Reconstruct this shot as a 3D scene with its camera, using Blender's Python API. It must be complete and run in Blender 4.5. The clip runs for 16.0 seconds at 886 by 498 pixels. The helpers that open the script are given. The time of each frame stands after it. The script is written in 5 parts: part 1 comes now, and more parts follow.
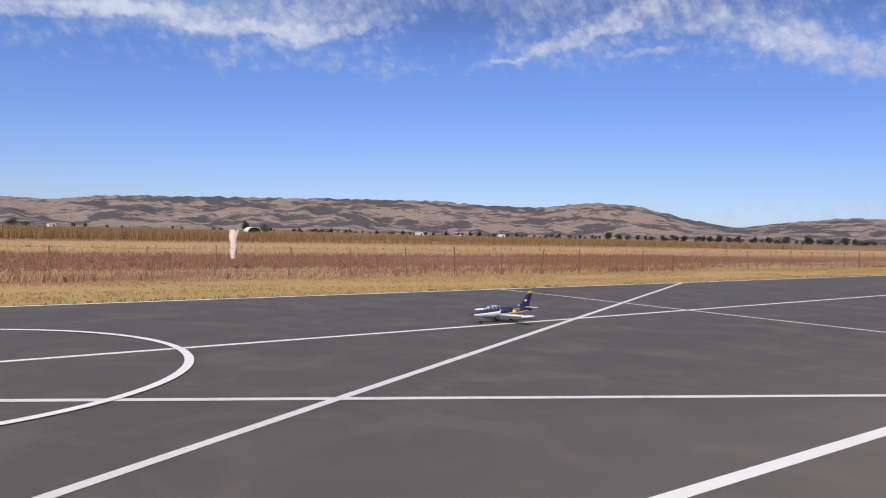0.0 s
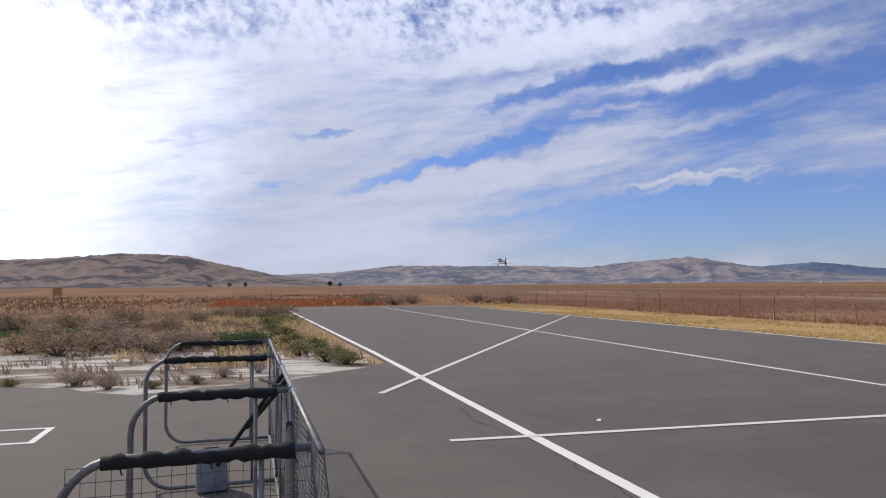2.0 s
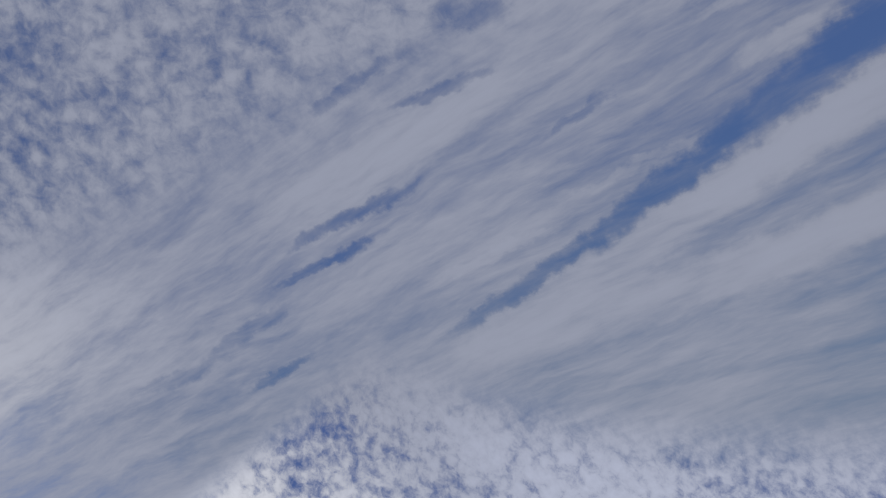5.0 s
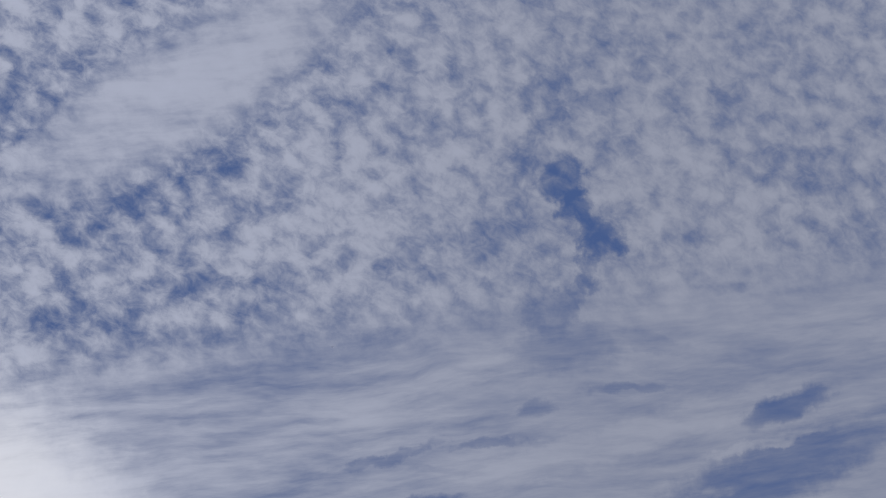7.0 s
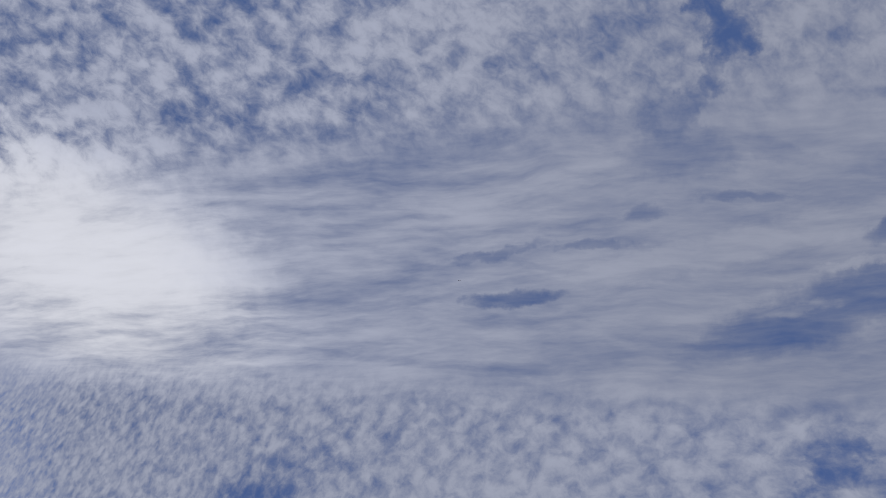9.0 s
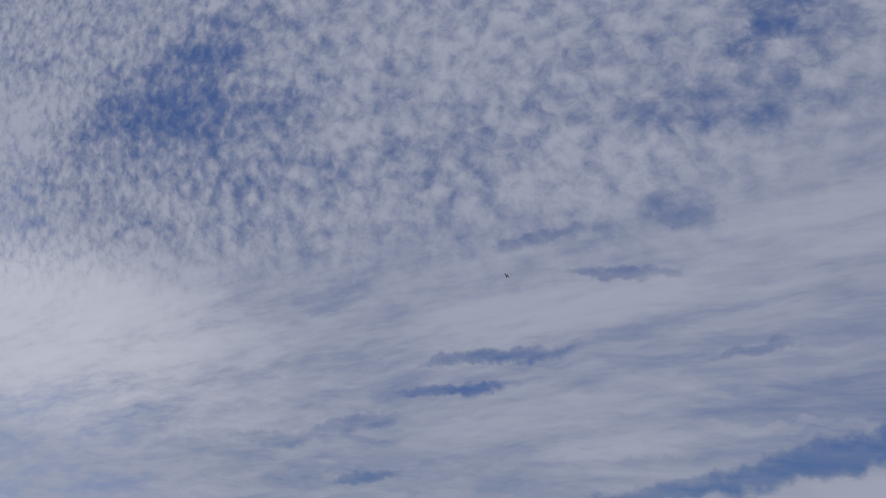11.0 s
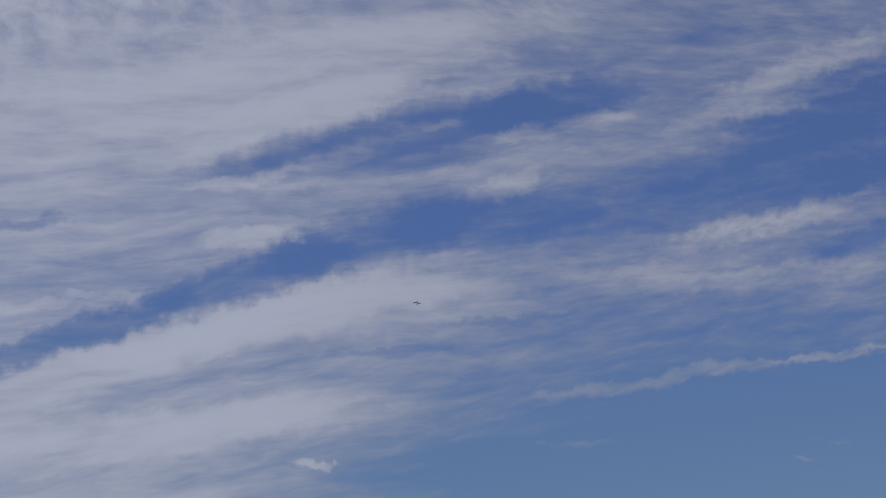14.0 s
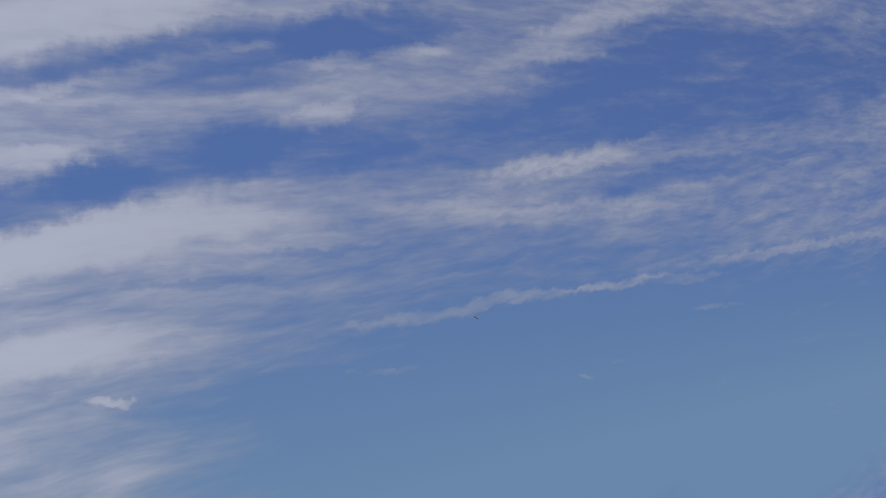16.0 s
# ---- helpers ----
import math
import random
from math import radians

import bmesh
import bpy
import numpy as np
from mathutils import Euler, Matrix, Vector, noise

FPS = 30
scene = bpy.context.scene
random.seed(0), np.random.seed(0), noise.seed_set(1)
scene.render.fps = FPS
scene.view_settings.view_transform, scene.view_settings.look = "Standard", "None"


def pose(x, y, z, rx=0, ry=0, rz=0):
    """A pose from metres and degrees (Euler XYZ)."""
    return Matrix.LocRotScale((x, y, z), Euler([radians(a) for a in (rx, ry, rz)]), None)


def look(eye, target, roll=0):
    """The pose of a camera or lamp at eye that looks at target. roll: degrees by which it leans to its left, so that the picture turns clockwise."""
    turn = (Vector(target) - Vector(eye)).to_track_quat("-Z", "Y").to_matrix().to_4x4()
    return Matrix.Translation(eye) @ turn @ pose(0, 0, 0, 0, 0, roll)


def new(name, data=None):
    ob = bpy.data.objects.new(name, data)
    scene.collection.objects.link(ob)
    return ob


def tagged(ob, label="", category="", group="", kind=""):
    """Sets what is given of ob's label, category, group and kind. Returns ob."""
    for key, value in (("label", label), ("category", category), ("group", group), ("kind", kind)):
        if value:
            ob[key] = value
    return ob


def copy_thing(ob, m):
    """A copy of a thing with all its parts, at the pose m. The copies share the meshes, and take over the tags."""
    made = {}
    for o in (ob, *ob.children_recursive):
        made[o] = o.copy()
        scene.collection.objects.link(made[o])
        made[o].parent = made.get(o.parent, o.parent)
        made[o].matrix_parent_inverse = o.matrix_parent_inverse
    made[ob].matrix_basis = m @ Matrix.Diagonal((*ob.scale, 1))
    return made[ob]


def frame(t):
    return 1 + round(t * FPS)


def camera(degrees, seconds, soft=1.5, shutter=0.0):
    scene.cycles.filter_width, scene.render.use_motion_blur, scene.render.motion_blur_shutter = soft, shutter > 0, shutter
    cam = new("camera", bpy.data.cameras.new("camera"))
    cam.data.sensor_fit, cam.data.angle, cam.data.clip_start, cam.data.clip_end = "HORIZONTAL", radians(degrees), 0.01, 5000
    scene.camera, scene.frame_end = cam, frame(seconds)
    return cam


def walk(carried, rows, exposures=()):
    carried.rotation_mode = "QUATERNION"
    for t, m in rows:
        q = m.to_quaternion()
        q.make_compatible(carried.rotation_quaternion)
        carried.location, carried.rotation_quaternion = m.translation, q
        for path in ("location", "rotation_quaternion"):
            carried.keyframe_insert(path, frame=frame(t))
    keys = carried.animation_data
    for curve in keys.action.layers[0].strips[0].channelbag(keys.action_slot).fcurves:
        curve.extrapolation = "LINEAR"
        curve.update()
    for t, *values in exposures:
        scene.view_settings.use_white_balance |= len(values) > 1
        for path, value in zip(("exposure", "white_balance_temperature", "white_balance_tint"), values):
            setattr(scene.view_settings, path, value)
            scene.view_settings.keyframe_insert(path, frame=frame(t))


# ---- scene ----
cam = camera(63.1, 16.0, soft=1.1)
# the bystander stands on the apron at eye height, turns after the jet and then looks up at the sky
PATH = [
    (0, -0.07, 0.18, 1.6, 88.85, -1.39, 0.11),
    (0.2, -0.06, -0.02, 1.64, 88.1, -0.73, 16.32),
    (0.5, -0.15, 0.09, 1.61, 87.51, -0.03, 40.97),
    (0.8, 0.01, 0.01, 1.64, 87.44, 0.52, 68.89),
    (1, 0, 0.01, 1.64, 87.84, 0.8, 85.45),
    (1.5, 0.04, -0.04, 1.65, 89.37, 0.44, 103.43),
    (2, -0.02, -0.04, 1.67, 92.83, 0.44, 112.11),
    (2.5, 0.05, 0.02, 1.71, 97.94, -0.2, 115.41),
    (3, -0.06, 0.02, 1.68, 100.29, 0.15, 115.94),
    (3.5, -0.1, 0.06, 1.71, 102.53, 0.48, 118.73),
    (4, -0.06, 0.04, 1.68, 104.58, 0.15, 120.92),
    (4.2, -0.03, 0.03, 1.67, 105.56, 0.08, 121.8),
    (6.3, -0.03, 0.03, 1.67, -161.14, -35.54, 118.38),
    (6.5, -0.03, 0.03, 1.67, -163.04, -33.52, 120.6),
    (7, -0.03, 0.03, 1.67, -160.3, -32.15, 120.27),
    (7.5, -0.03, 0.03, 1.67, -160.7, -36.63, 118.3),
    (8, -0.03, 0.03, 1.67, -162.96, -39.98, 118.03),
    (8.2, -0.03, 0.03, 1.67, -163.14, -40.97, 117.78),
    (10.3, -0.03, 0.03, 1.67, 155.85, -36.86, 115.88),
    (10.5, -0.03, 0.03, 1.67, 152.3, -36.63, 118.3),
    (11, -0.03, 0.03, 1.67, 152.16, -36.09, 116.31),
    (11.5, -0.03, 0.03, 1.67, 153.29, -29.47, 110.16),
    (12, -0.03, 0.03, 1.67, 152.74, -23.53, 106.71),
    (12.5, -0.03, 0.03, 1.67, 152.28, -16.58, 103.6),
    (13, -0.03, 0.03, 1.67, 153, -8, 97),
    (13.5, -0.03, 0.03, 1.67, 152.09, 0.68, 92),
    (14, -0.03, 0.03, 1.67, 149.99, 9.3, 86.69),
    (14.5, -0.03, 0.03, 1.67, 146.95, 16.22, 81.51),
    (15, -0.03, 0.03, 1.67, 145.07, 17.5, 80.08),
    (15.5, -0.03, 0.03, 1.67, 143.97, 17.24, 80.35),
    (16, -0.03, 0.03, 1.67, 142.09, 20.95, 77.22),
]

EXPOSURES = [(0, -0.05), (1.0, -0.05), (1.6, -0.08), (2.0, -0.2), (2.5, -0.6), (3.0, -1.0), (4.2, -1.15), (6.3, -0.97), (8.2, -0.92), (11.0, -0.98), (12.5, -0.9), (13.2, -0.92), (14.0, -0.84), (15.0, -0.74), (16.0, -0.68)]
walk(cam, [(t, pose(*p)) for t, *p in PATH], EXPOSURES)

# ---- runway frame: u along the runway, v across it, away from the bystander ----
AXIS = 37.4
CU, SU = math.cos(radians(AXIS)), math.sin(radians(AXIS))
NEAR, CENTRE, FAR = 3.05, 9.9, 16.35
WEST, EAST = -56.0, 58.0
RUN = pose(0, 0, 0, 0, 0, AXIS)


def P(u, v, z=0.0):
    return Vector((u * CU - v * SU, u * SU + v * CU, z))


def bearing(az, dist, z=0.0):
    return Vector((-math.sin(radians(az)) * dist, math.cos(radians(az)) * dist, z))


# ---- world: sky with a high layer of cirrus and altocumulus ----
SUN_AZ, SUN_EL = 168.0, 43.0
world = bpy.data.worlds.new("sky")
scene.world = world
world.use_nodes = True


class Net:
    """Short-hand for wiring nodes."""

    def __init__(self, tree):
        self.tree, self.nodes, self.links = tree, tree.nodes, tree.links

    def put(self, sock, value):
        if isinstance(value, bpy.types.NodeSocket):
            self.links.new(value, sock)
        elif value is not None:
            sock.default_value = value

    def math(self, op, a, b=None, c=None, clamp=False):
        n = self.nodes.new("ShaderNodeMath")
        n.operation, n.use_clamp = op, clamp
        for s, v in zip(n.inputs, (a, b, c)):
            self.put(s, v)
        return n.outputs[0]

    def vec(self, op, a, b=None):
        n = self.nodes.new("ShaderNodeVectorMath")
        n.operation = op
        self.put(n.inputs[0], a)
        self.put(n.inputs[1], b)
        return n.outputs["Value"] if op in ("DOT_PRODUCT", "LENGTH") else n.outputs[0]

    def mapping(self, v, loc=(0, 0, 0), rot=0, scale=(1, 1, 1), kind="POINT"):
        n = self.nodes.new("ShaderNodeMapping")
        n.vector_type = kind
        self.put(n.inputs["Vector"], v)
        n.inputs["Location"].default_value = loc
        n.inputs["Rotation"].default_value = (0, 0, radians(rot))
        n.inputs["Scale"].default_value = scale
        return n.outputs[0]

    def noise(self, v, scale, detail=4, rough=0.55, distort=0.0, colour=False):
        n = self.nodes.new("ShaderNodeTexNoise")
        self.put(n.inputs["Vector"], v)
        n.inputs["Scale"].default_value, n.inputs["Detail"].default_value = scale, detail
        n.inputs["Roughness"].default_value, n.inputs["Distortion"].default_value = rough, distort
        return n.outputs["Color" if colour else "Fac"]

    def cells(self, v, scale, feature="F1", rnd=1.0):
        n = self.nodes.new("ShaderNodeTexVoronoi")
        n.feature = feature
        self.put(n.inputs["Vector"], v)
        n.inputs["Scale"].default_value, n.inputs["Randomness"].default_value = scale, rnd
        return n.outputs["Distance"]

    def step(self, v, a, b, lo=0.0, hi=1.0, smooth=True):
        n = self.nodes.new("ShaderNodeMapRange")
        n.interpolation_type = "SMOOTHSTEP" if smooth else "LINEAR"
        for s, x in zip(n.inputs, (v, a, b, lo, hi)):
            self.put(s, x)
        return n.outputs[0]

    def mix(self, fac, a, b, kind="MIX"):
        n = self.nodes.new("ShaderNodeMix")
        n.data_type, n.blend_type = "RGBA", kind
        self.put(n.inputs[0], fac)
        for s, x in ((n.inputs[6], a), (n.inputs[7], b)):
            if isinstance(x, (int, float)):
                x = (x, x, x, 1)
            elif isinstance(x, tuple) and len(x) == 3:
                x = (*x, 1)
            self.put(s, x)
        return n.outputs[2]

    def ramp(self, fac, stops, kind="LINEAR"):
        n = self.nodes.new("ShaderNodeValToRGB")
        self.put(n.inputs[0], fac)
        el = n.color_ramp.elements
        n.color_ramp.interpolation = kind
        while len(el) < len(stops):
            el.new(0.5)
        for e, (p, c) in zip(el, stops):
            e.position, e.color = p, (*c, 1)
        return n.outputs[0]

    def xyz(self, v):
        n = self.nodes.new("ShaderNodeSeparateXYZ")
        self.put(n.inputs[0], v)
        return n.outputs

    def join(self, x, y, z=0.0):
        n = self.nodes.new("ShaderNodeCombineXYZ")
        for s, v in zip(n.inputs, (x, y, z)):
            self.put(s, v)
        return n.outputs[0]

    def coord(self, which="Object"):
        return self.nodes.new("ShaderNodeTexCoord").outputs[which]


# axes of the two parts of the high cloud sheet: along, across, outwards
WEST_AXES = ((-0.1207, 0.9829, 0.1392), (0.8921, 0.0459, 0.4496), (-0.4355, -0.1784, 0.8823))
OVER_AXES = ((-0.3805, 0.7066, 0.5966), (0.7375, 0.6211, -0.2652), (0.558, -0.3391, 0.7574))
# clouds: centre, half lengths, slope and strength of each gap (-) or bank (+), on the sheet that it lies in
OVER_GAPS = [(-0.694, 0.271, 0.17, 0.07, 25, -0.5), (-0.744, 0.181, 0.11, 0.055, 20, -0.4), (-0.764, 0.066, 0.13, 0.035, 12, -0.35),
    (-0.364, 0.141, 0.17, 0.038, 32, -0.38), (-0.444, -0.064, 0.15, 0.038, 12, -0.5), (-0.544, 0.111, 0.12, 0.04, 25, -0.2),
    (-0.334, -0.159, 0.33, 0.055, 6, -0.22), (0.324, 0.156, 0.038, 0.04, -40, -0.95), (0.351, 0.111, 0.032, 0.026, 0, -0.8),
    (0.394, 0.056, 0.042, 0.042, 0, -0.95), (0.361, -0.009, 0.022, 0.06, -15, -0.5), (0.296, -0.084, 0.05, 0.04, 0, -0.5),
    (0.326, -0.144, 0.085, 0.045, 0, -0.45), (0.286, 0.291, 0.028, 0.08, -8, -0.4), (0.246, 0.191, 0.05, 0.02, -30, -0.2)]
OVER_SLITS = [(0.676, -0.394, 0.27, 0.055, 22, -0.85), (0.746, -0.259, 0.09, 0.022, 18, -0.7), (0.036, -0.416, 0.085, 0.013, 4, -0.75),
    (0.196, -0.311, 0.06, 0.009, 0, -0.45), (0.016, -0.324, 0.09, 0.009, 14, -0.35), (-0.084, 0.251, 0.04, 0.08, -30, -0.3),
    (0.636, -0.019, 0.06, 0.02, 10, -0.3), (0.506, -0.139, 0.08, 0.016, -15, -0.25), (0.666, 0.261, 0.06, 0.09, 20, -0.2),
    (0.436, -0.219, 0.07, 0.008, 0, -0.3), (0.276, -0.249, 0.04, 0.012, 0, -0.35)]
OVER_BANKS = [(-0.344, 0.311, 0.22, 0.065, 32, 0.45), (-0.134, 0.111, 0.16, 0.12, 20, 0.18), (0.066, 0.211, 0.17, 0.12, 0, 0.12),
    (0.566, 0.111, 0.16, 0.2, 0, 0.22), (0.116, -0.249, 0.5, 0.035, 12, 0.15), (0.466, -0.299, 0.33, 0.028, 15, 0.3),
    (0.696, -0.324, 0.11, 0.009, 12, 0.45), (0.566, -0.419, 0.07, 0.01, 8, 0.35), (-0.724, -0.119, 0.15, 0.06, 10, 0.35),
    (-0.724, -0.329, 0.26, 0.15, -20, 0.6), (-0.724, 0.381, 0.12, 0.05, 10, 0.2), (-0.184, -0.279, 0.3, 0.04, 5, 0.15)]
WEST_LUMP_GAPS = [(-0.244, 0.391, 0.15, 0.052, -5, -0.55), (-0.334, 0.211, 0.055, 0.028, -30, -0.45), (-0.444, 0.116, 0.09, 0.011, -6, -0.6),
    (-0.594, 0.191, 0.11, 0.012, 8, -0.45), (-0.224, -0.024, 0.06, 0.011, 15, -0.4), (-0.724, -0.041, 0.14, 0.013, 5, -0.85),
    (-0.764, -0.104, 0.06, 0.01, 5, -0.5), (-1.762, 0.653, 0.603, 0.077, -8, -0.5), (-1.32, 0.428, 0.521, 0.066, -6, -0.25),
    (-1.587, 0.833, 0.231, 0.081, -1, -0.35), (-0.17, 0.519, 0.04, 0.054, -37, -0.9), (-1.746, 0.748, 0.375, 0.097, -1, -0.5),
    (-1.715, 0.573, 0.44, 0.078, -2, -0.25)]
WEST_LONG_GAPS = [(-0.434, -0.281, 0.17, 0.017, 17, -0.7), (-0.144, -0.201, 0.17, 0.022, 17, -0.8), (0.116, -0.121, 0.17, 0.036, 18, -0.85),
    (0.346, -0.039, 0.18, 0.05, 15, -0.8), (-0.144, -0.119, 0.17, 0.035, 4, -0.3), (0.586, 0.001, 0.22, 0.05, 8, -0.65),
    (0.166, 0.106, 0.15, 0.026, 17, -0.6), (0.466, 0.173, 0.2, 0.038, 15, -0.65), (0.696, 0.226, 0.17, 0.045, 14, -0.85),
    (0.396, 0.101, 0.18, 0.025, 10, -0.45), (0.296, 0.031, 0.2, 0.025, 8, -0.35)]
WEST_SLITS = [(-0.827, -0.103, 0.138, 0.01, 5, -0.6), (-1.076, -0.186, 0.141, 0.015, 12, -0.4), (-1.326, -0.233, 0.142, 0.016, 3, -0.4),
    (-1.043, -0.302, 0.085, 0.011, 10, -0.6), (1.469, 0.276, 0.281, 0.08, 15, -0.6), (1.196, 0.069, 0.412, 0.051, 10, -0.45),
    (0.794, -0.037, 0.266, 0.046, 4, -0.25), (1.164, -0.209, 0.411, 0.038, 1, -0.2), (0.379, -0.252, 0.109, 0.008, 0, -0.3),
    (0.609, -0.205, 0.146, 0.009, 2, -0.3), (2.172, 0.321, 0.971, 0.139, 12, -0.55), (1.054, 0.116, 0.411, 0.038, 17, -0.2),
    (1.801, 0.009, 0.658, 0.033, 9, -0.35), (1.689, -0.852, 1.229, 0.187, -11, -0.7), (1.763, -0.519, 1.151, 0.085, -4, -0.4),
    (0.541, -0.484, 0.358, 0.046, -5, -0.4)]
WEST_BANKS = [(0.216, 0.251, 0.43, 0.06, 15, 0.55), (-0.604, 0.051, 0.3, 0.05, 5, 0.4), (0.216, -0.174, 0.3, 0.038, 11, 0.55),
    (-0.284, -0.304, 0.36, 0.04, 15, 0.45), (-0.084, -0.379, 0.42, 0.04, 6, 0.3), (0.516, -0.199, 0.25, 0.024, 5, 0.2),
    (0.606, 0.063, 0.08, 0.024, 22, 0.5), (0.096, 0.056, 0.09, 0.012, 10, 0.4), (0.126, -0.049, 0.08, 0.016, 2, 0.5),
    (0.446, 0.166, 0.06, 0.009, 5, 0.35), (-0.164, -0.149, 0.12, 0.008, 5, 0.3), (-0.454, -0.209, 0.12, 0.01, 5, 0.3),
    (-0.484, 0.291, 0.2, 0.07, 0, 0.2), (-2.559, 0.111, 1.043, 0.232, -3, 0.5), (-2.654, 0.771, 0.462, 0.138, 0, 0.35),
    (-0.985, 0.575, 0.31, 0.118, 8, 0.2)]
WEST_STREAKS = [(1.017, -0.338, 0.339, 0.014, 4, 0.75), (1.507, -0.302, 0.198, 0.011, 4, 0.7), (1.233, -0.013, 0.238, 0.018, 13, 0.5),
    (1.239, -0.121, 0.374, 0.021, 3, 0.35), (-0.013, -0.369, 0.267, 0.039, 0, 0.3), (1.347, 0.292, 0.199, 0.018, 18, 0.4),
    (0.634, 0.165, 0.086, 0.013, 11, 0.4), (0.798, 0.21, 0.08, 0.011, 13, 0.35), (0.175, 0.157, 0.223, 0.041, 19, 0.5),
    (1.298, 0.332, 0.337, 0.035, 24, 0.45), (1.242, 0.012, 0.294, 0.017, 14, 0.45), (1.163, -0.101, 0.457, 0.019, 3, 0.35),
    (0.305, -0.17, 0.31, 0.049, 3, 0.3)]
WEST_WISPS = [(0.217, -0.36, 0.245, 0.034, -1, 0.35), (2.301, -0.229, 0.612, 0.017, 4, 0.55), (1.726, -0.303, 0.228, 0.012, 1, 0.5),
    (1.916, -0.393, 0.142, 0.009, -1, 0.9), (2.377, -0.553, 0.505, 0.016, -2, 0.8), (1.384, -0.552, 0.054, 0.006, -7, 1.2),
    (0.768, -0.46, 0.082, 0.008, 0, 0.9), (1.52, -0.521, 0.186, 0.006, -6, 0.7), (0.227, -0.457, 0.036, 0.008, -9, 0.8)]
LOW_LUMP_GAPS = [(-3.227, 0.585, 0.156, 0.072, -5, -0.4), (-3.316, 0.629, 0.107, 0.05, 12, -0.25), (-3.011, 0.463, 0.131, 0.036, 14, -0.45),
    (-3.028, 0.557, 0.101, 0.028, 38, -0.3), (-2.937, 0.4, 0.152, 0.027, 13, -0.3), (-2.515, 0.588, 0.023, 0.029, -21, -1),
    (-2.478, 0.544, 0.025, 0.029, -4, -1), (-2.501, 0.497, 0.013, 0.023, -3, -0.6), (-2.54, 0.447, 0.042, 0.031, -2, -0.5),
    (-2.574, 0.702, 0.017, 0.037, -11, -0.4), (-2.215, 0.444, 0.051, 0.012, -7, -0.4), (-2.714, 0.26, 0.049, 0.007, 5, -0.8),
    (-2.789, 0.174, 0.032, 0.006, 0, -0.5), (-2.94, 0.242, 0.059, 0.007, 6, -0.25)]
LOW_LONG_GAPS = [(-2.558, 0.193, 0.109, 0.011, 17, -0.7), (-2.399, 0.239, 0.106, 0.017, 14, -0.8), (-2.244, 0.291, 0.137, 0.026, 9, -0.6),
    (-2.276, 0.345, 0.14, 0.013, 12, -0.7), (-2.112, 0.363, 0.111, 0.018, 7, -0.8), (-2.011, 0.32, 0.102, 0.028, 11, -0.85),
    (-2.045, 0.24, 0.119, 0.026, 5, -0.4), (-2.141, 0.106, 0.309, 0.062, 2, -0.9), (-3.359, 0.066, 0.067, 0.012, 2, -0.5),
    (-3.239, 0.118, 0.049, 0.007, 2, -0.3), (-3.06, 0.314, 0.067, 0.024, 4, -0.2)]
LOW_BANKS = [(-2.29, 0.41, 0.283, 0.021, 8, 0.5), (-2.421, 0.186, 0.192, 0.019, 10, 0.5), (-2.339, 0.139, 0.12, 0.011, 8, 0.4),
    (-2.742, 0.601, 0.196, 0.105, 1, 0.2), (-2.996, 0.698, 0.111, 0.038, -20, 0.45), (-2.07, 0.166, 0.103, 0.005, 7, 0.7),
    (-2.077, 0.504, 0.173, 0.131, -11, 0.15), (-2.23, 0.292, 0.025, 0.008, 0, 0.4), (-2.066, 0.26, 0.089, 0.008, 9, 0.4),
    (-2.163, 0.298, 0.052, 0.005, 5, 0.3), (-2.581, 0.078, 0.334, 0.024, 2, 0.2), (-3.301, 0.302, 0.214, 0.134, 6, 0.6)]
NORTHWEST_STREAKS = [(-2.47, 0.214, 0.108, 0.008, 19, -0.5), (-1.884, 0.303, 0.196, 0.032, 7, -0.3), (-1.595, 0.085, 0.536, 0.067, -2, -0.8),
    (-1.688, 0.342, 0.236, 0.023, 4, -0.35), (-1.502, 0.257, 0.289, 0.015, 8, 0.6), (-2.084, 0.175, 0.107, 0.005, 6, 0.8),
    (-1.356, 0.243, 0.061, 0.012, 0, 0.5), (-1.887, 0.143, 0.079, 0.005, 4, 0.55), (-1.639, 0.289, 0.025, 0.005, -41, 0.8),
    (-1.982, 0.357, 0.147, 0.02, 9, 0.5), (-1.269, 0.289, 0.112, 0.008, 9, 0.4), (-1.728, 0.197, 0.039, 0.004, 3, 0.6),
    (-1.966, 0.163, 0.015, 0.003, 0, 0.6)]
NORTH_CLOUDS = [(0.01, 0.164, 0.847, 0.098, 1, -1), (-0.618, 0.252, 0.196, 0.033, 7, -0.3), (0.005, 0.345, 0.07, 0.055, 1, -0.45),
    (-0.354, 0.351, 0.211, 0.028, 5, 0.5), (-0.231, 0.333, 0.087, 0.014, 13, 0.4), (0.25, 0.349, 0.121, 0.015, 18, 0.65),
    (0.495, 0.344, 0.173, 0.03, -12, 0.5), (0.618, 0.287, 0.119, 0.028, -13, 0.55), (0.105, 0.3, 0.035, 0.006, 0, 0.6),
    (0.345, 0.305, 0.055, 0.007, 3, 0.5), (0.458, 0.265, 0.012, 0.003, -3, 0.6), (-1.456, 0.266, 0.268, 0.015, 1, 0.65),
    (-1.372, 0.236, 0.104, 0.009, 4, 0.7), (-0.702, 0.329, 0.282, 0.013, 5, 0.6), (-0.429, 0.336, 0.252, 0.01, -1, 0.5)]


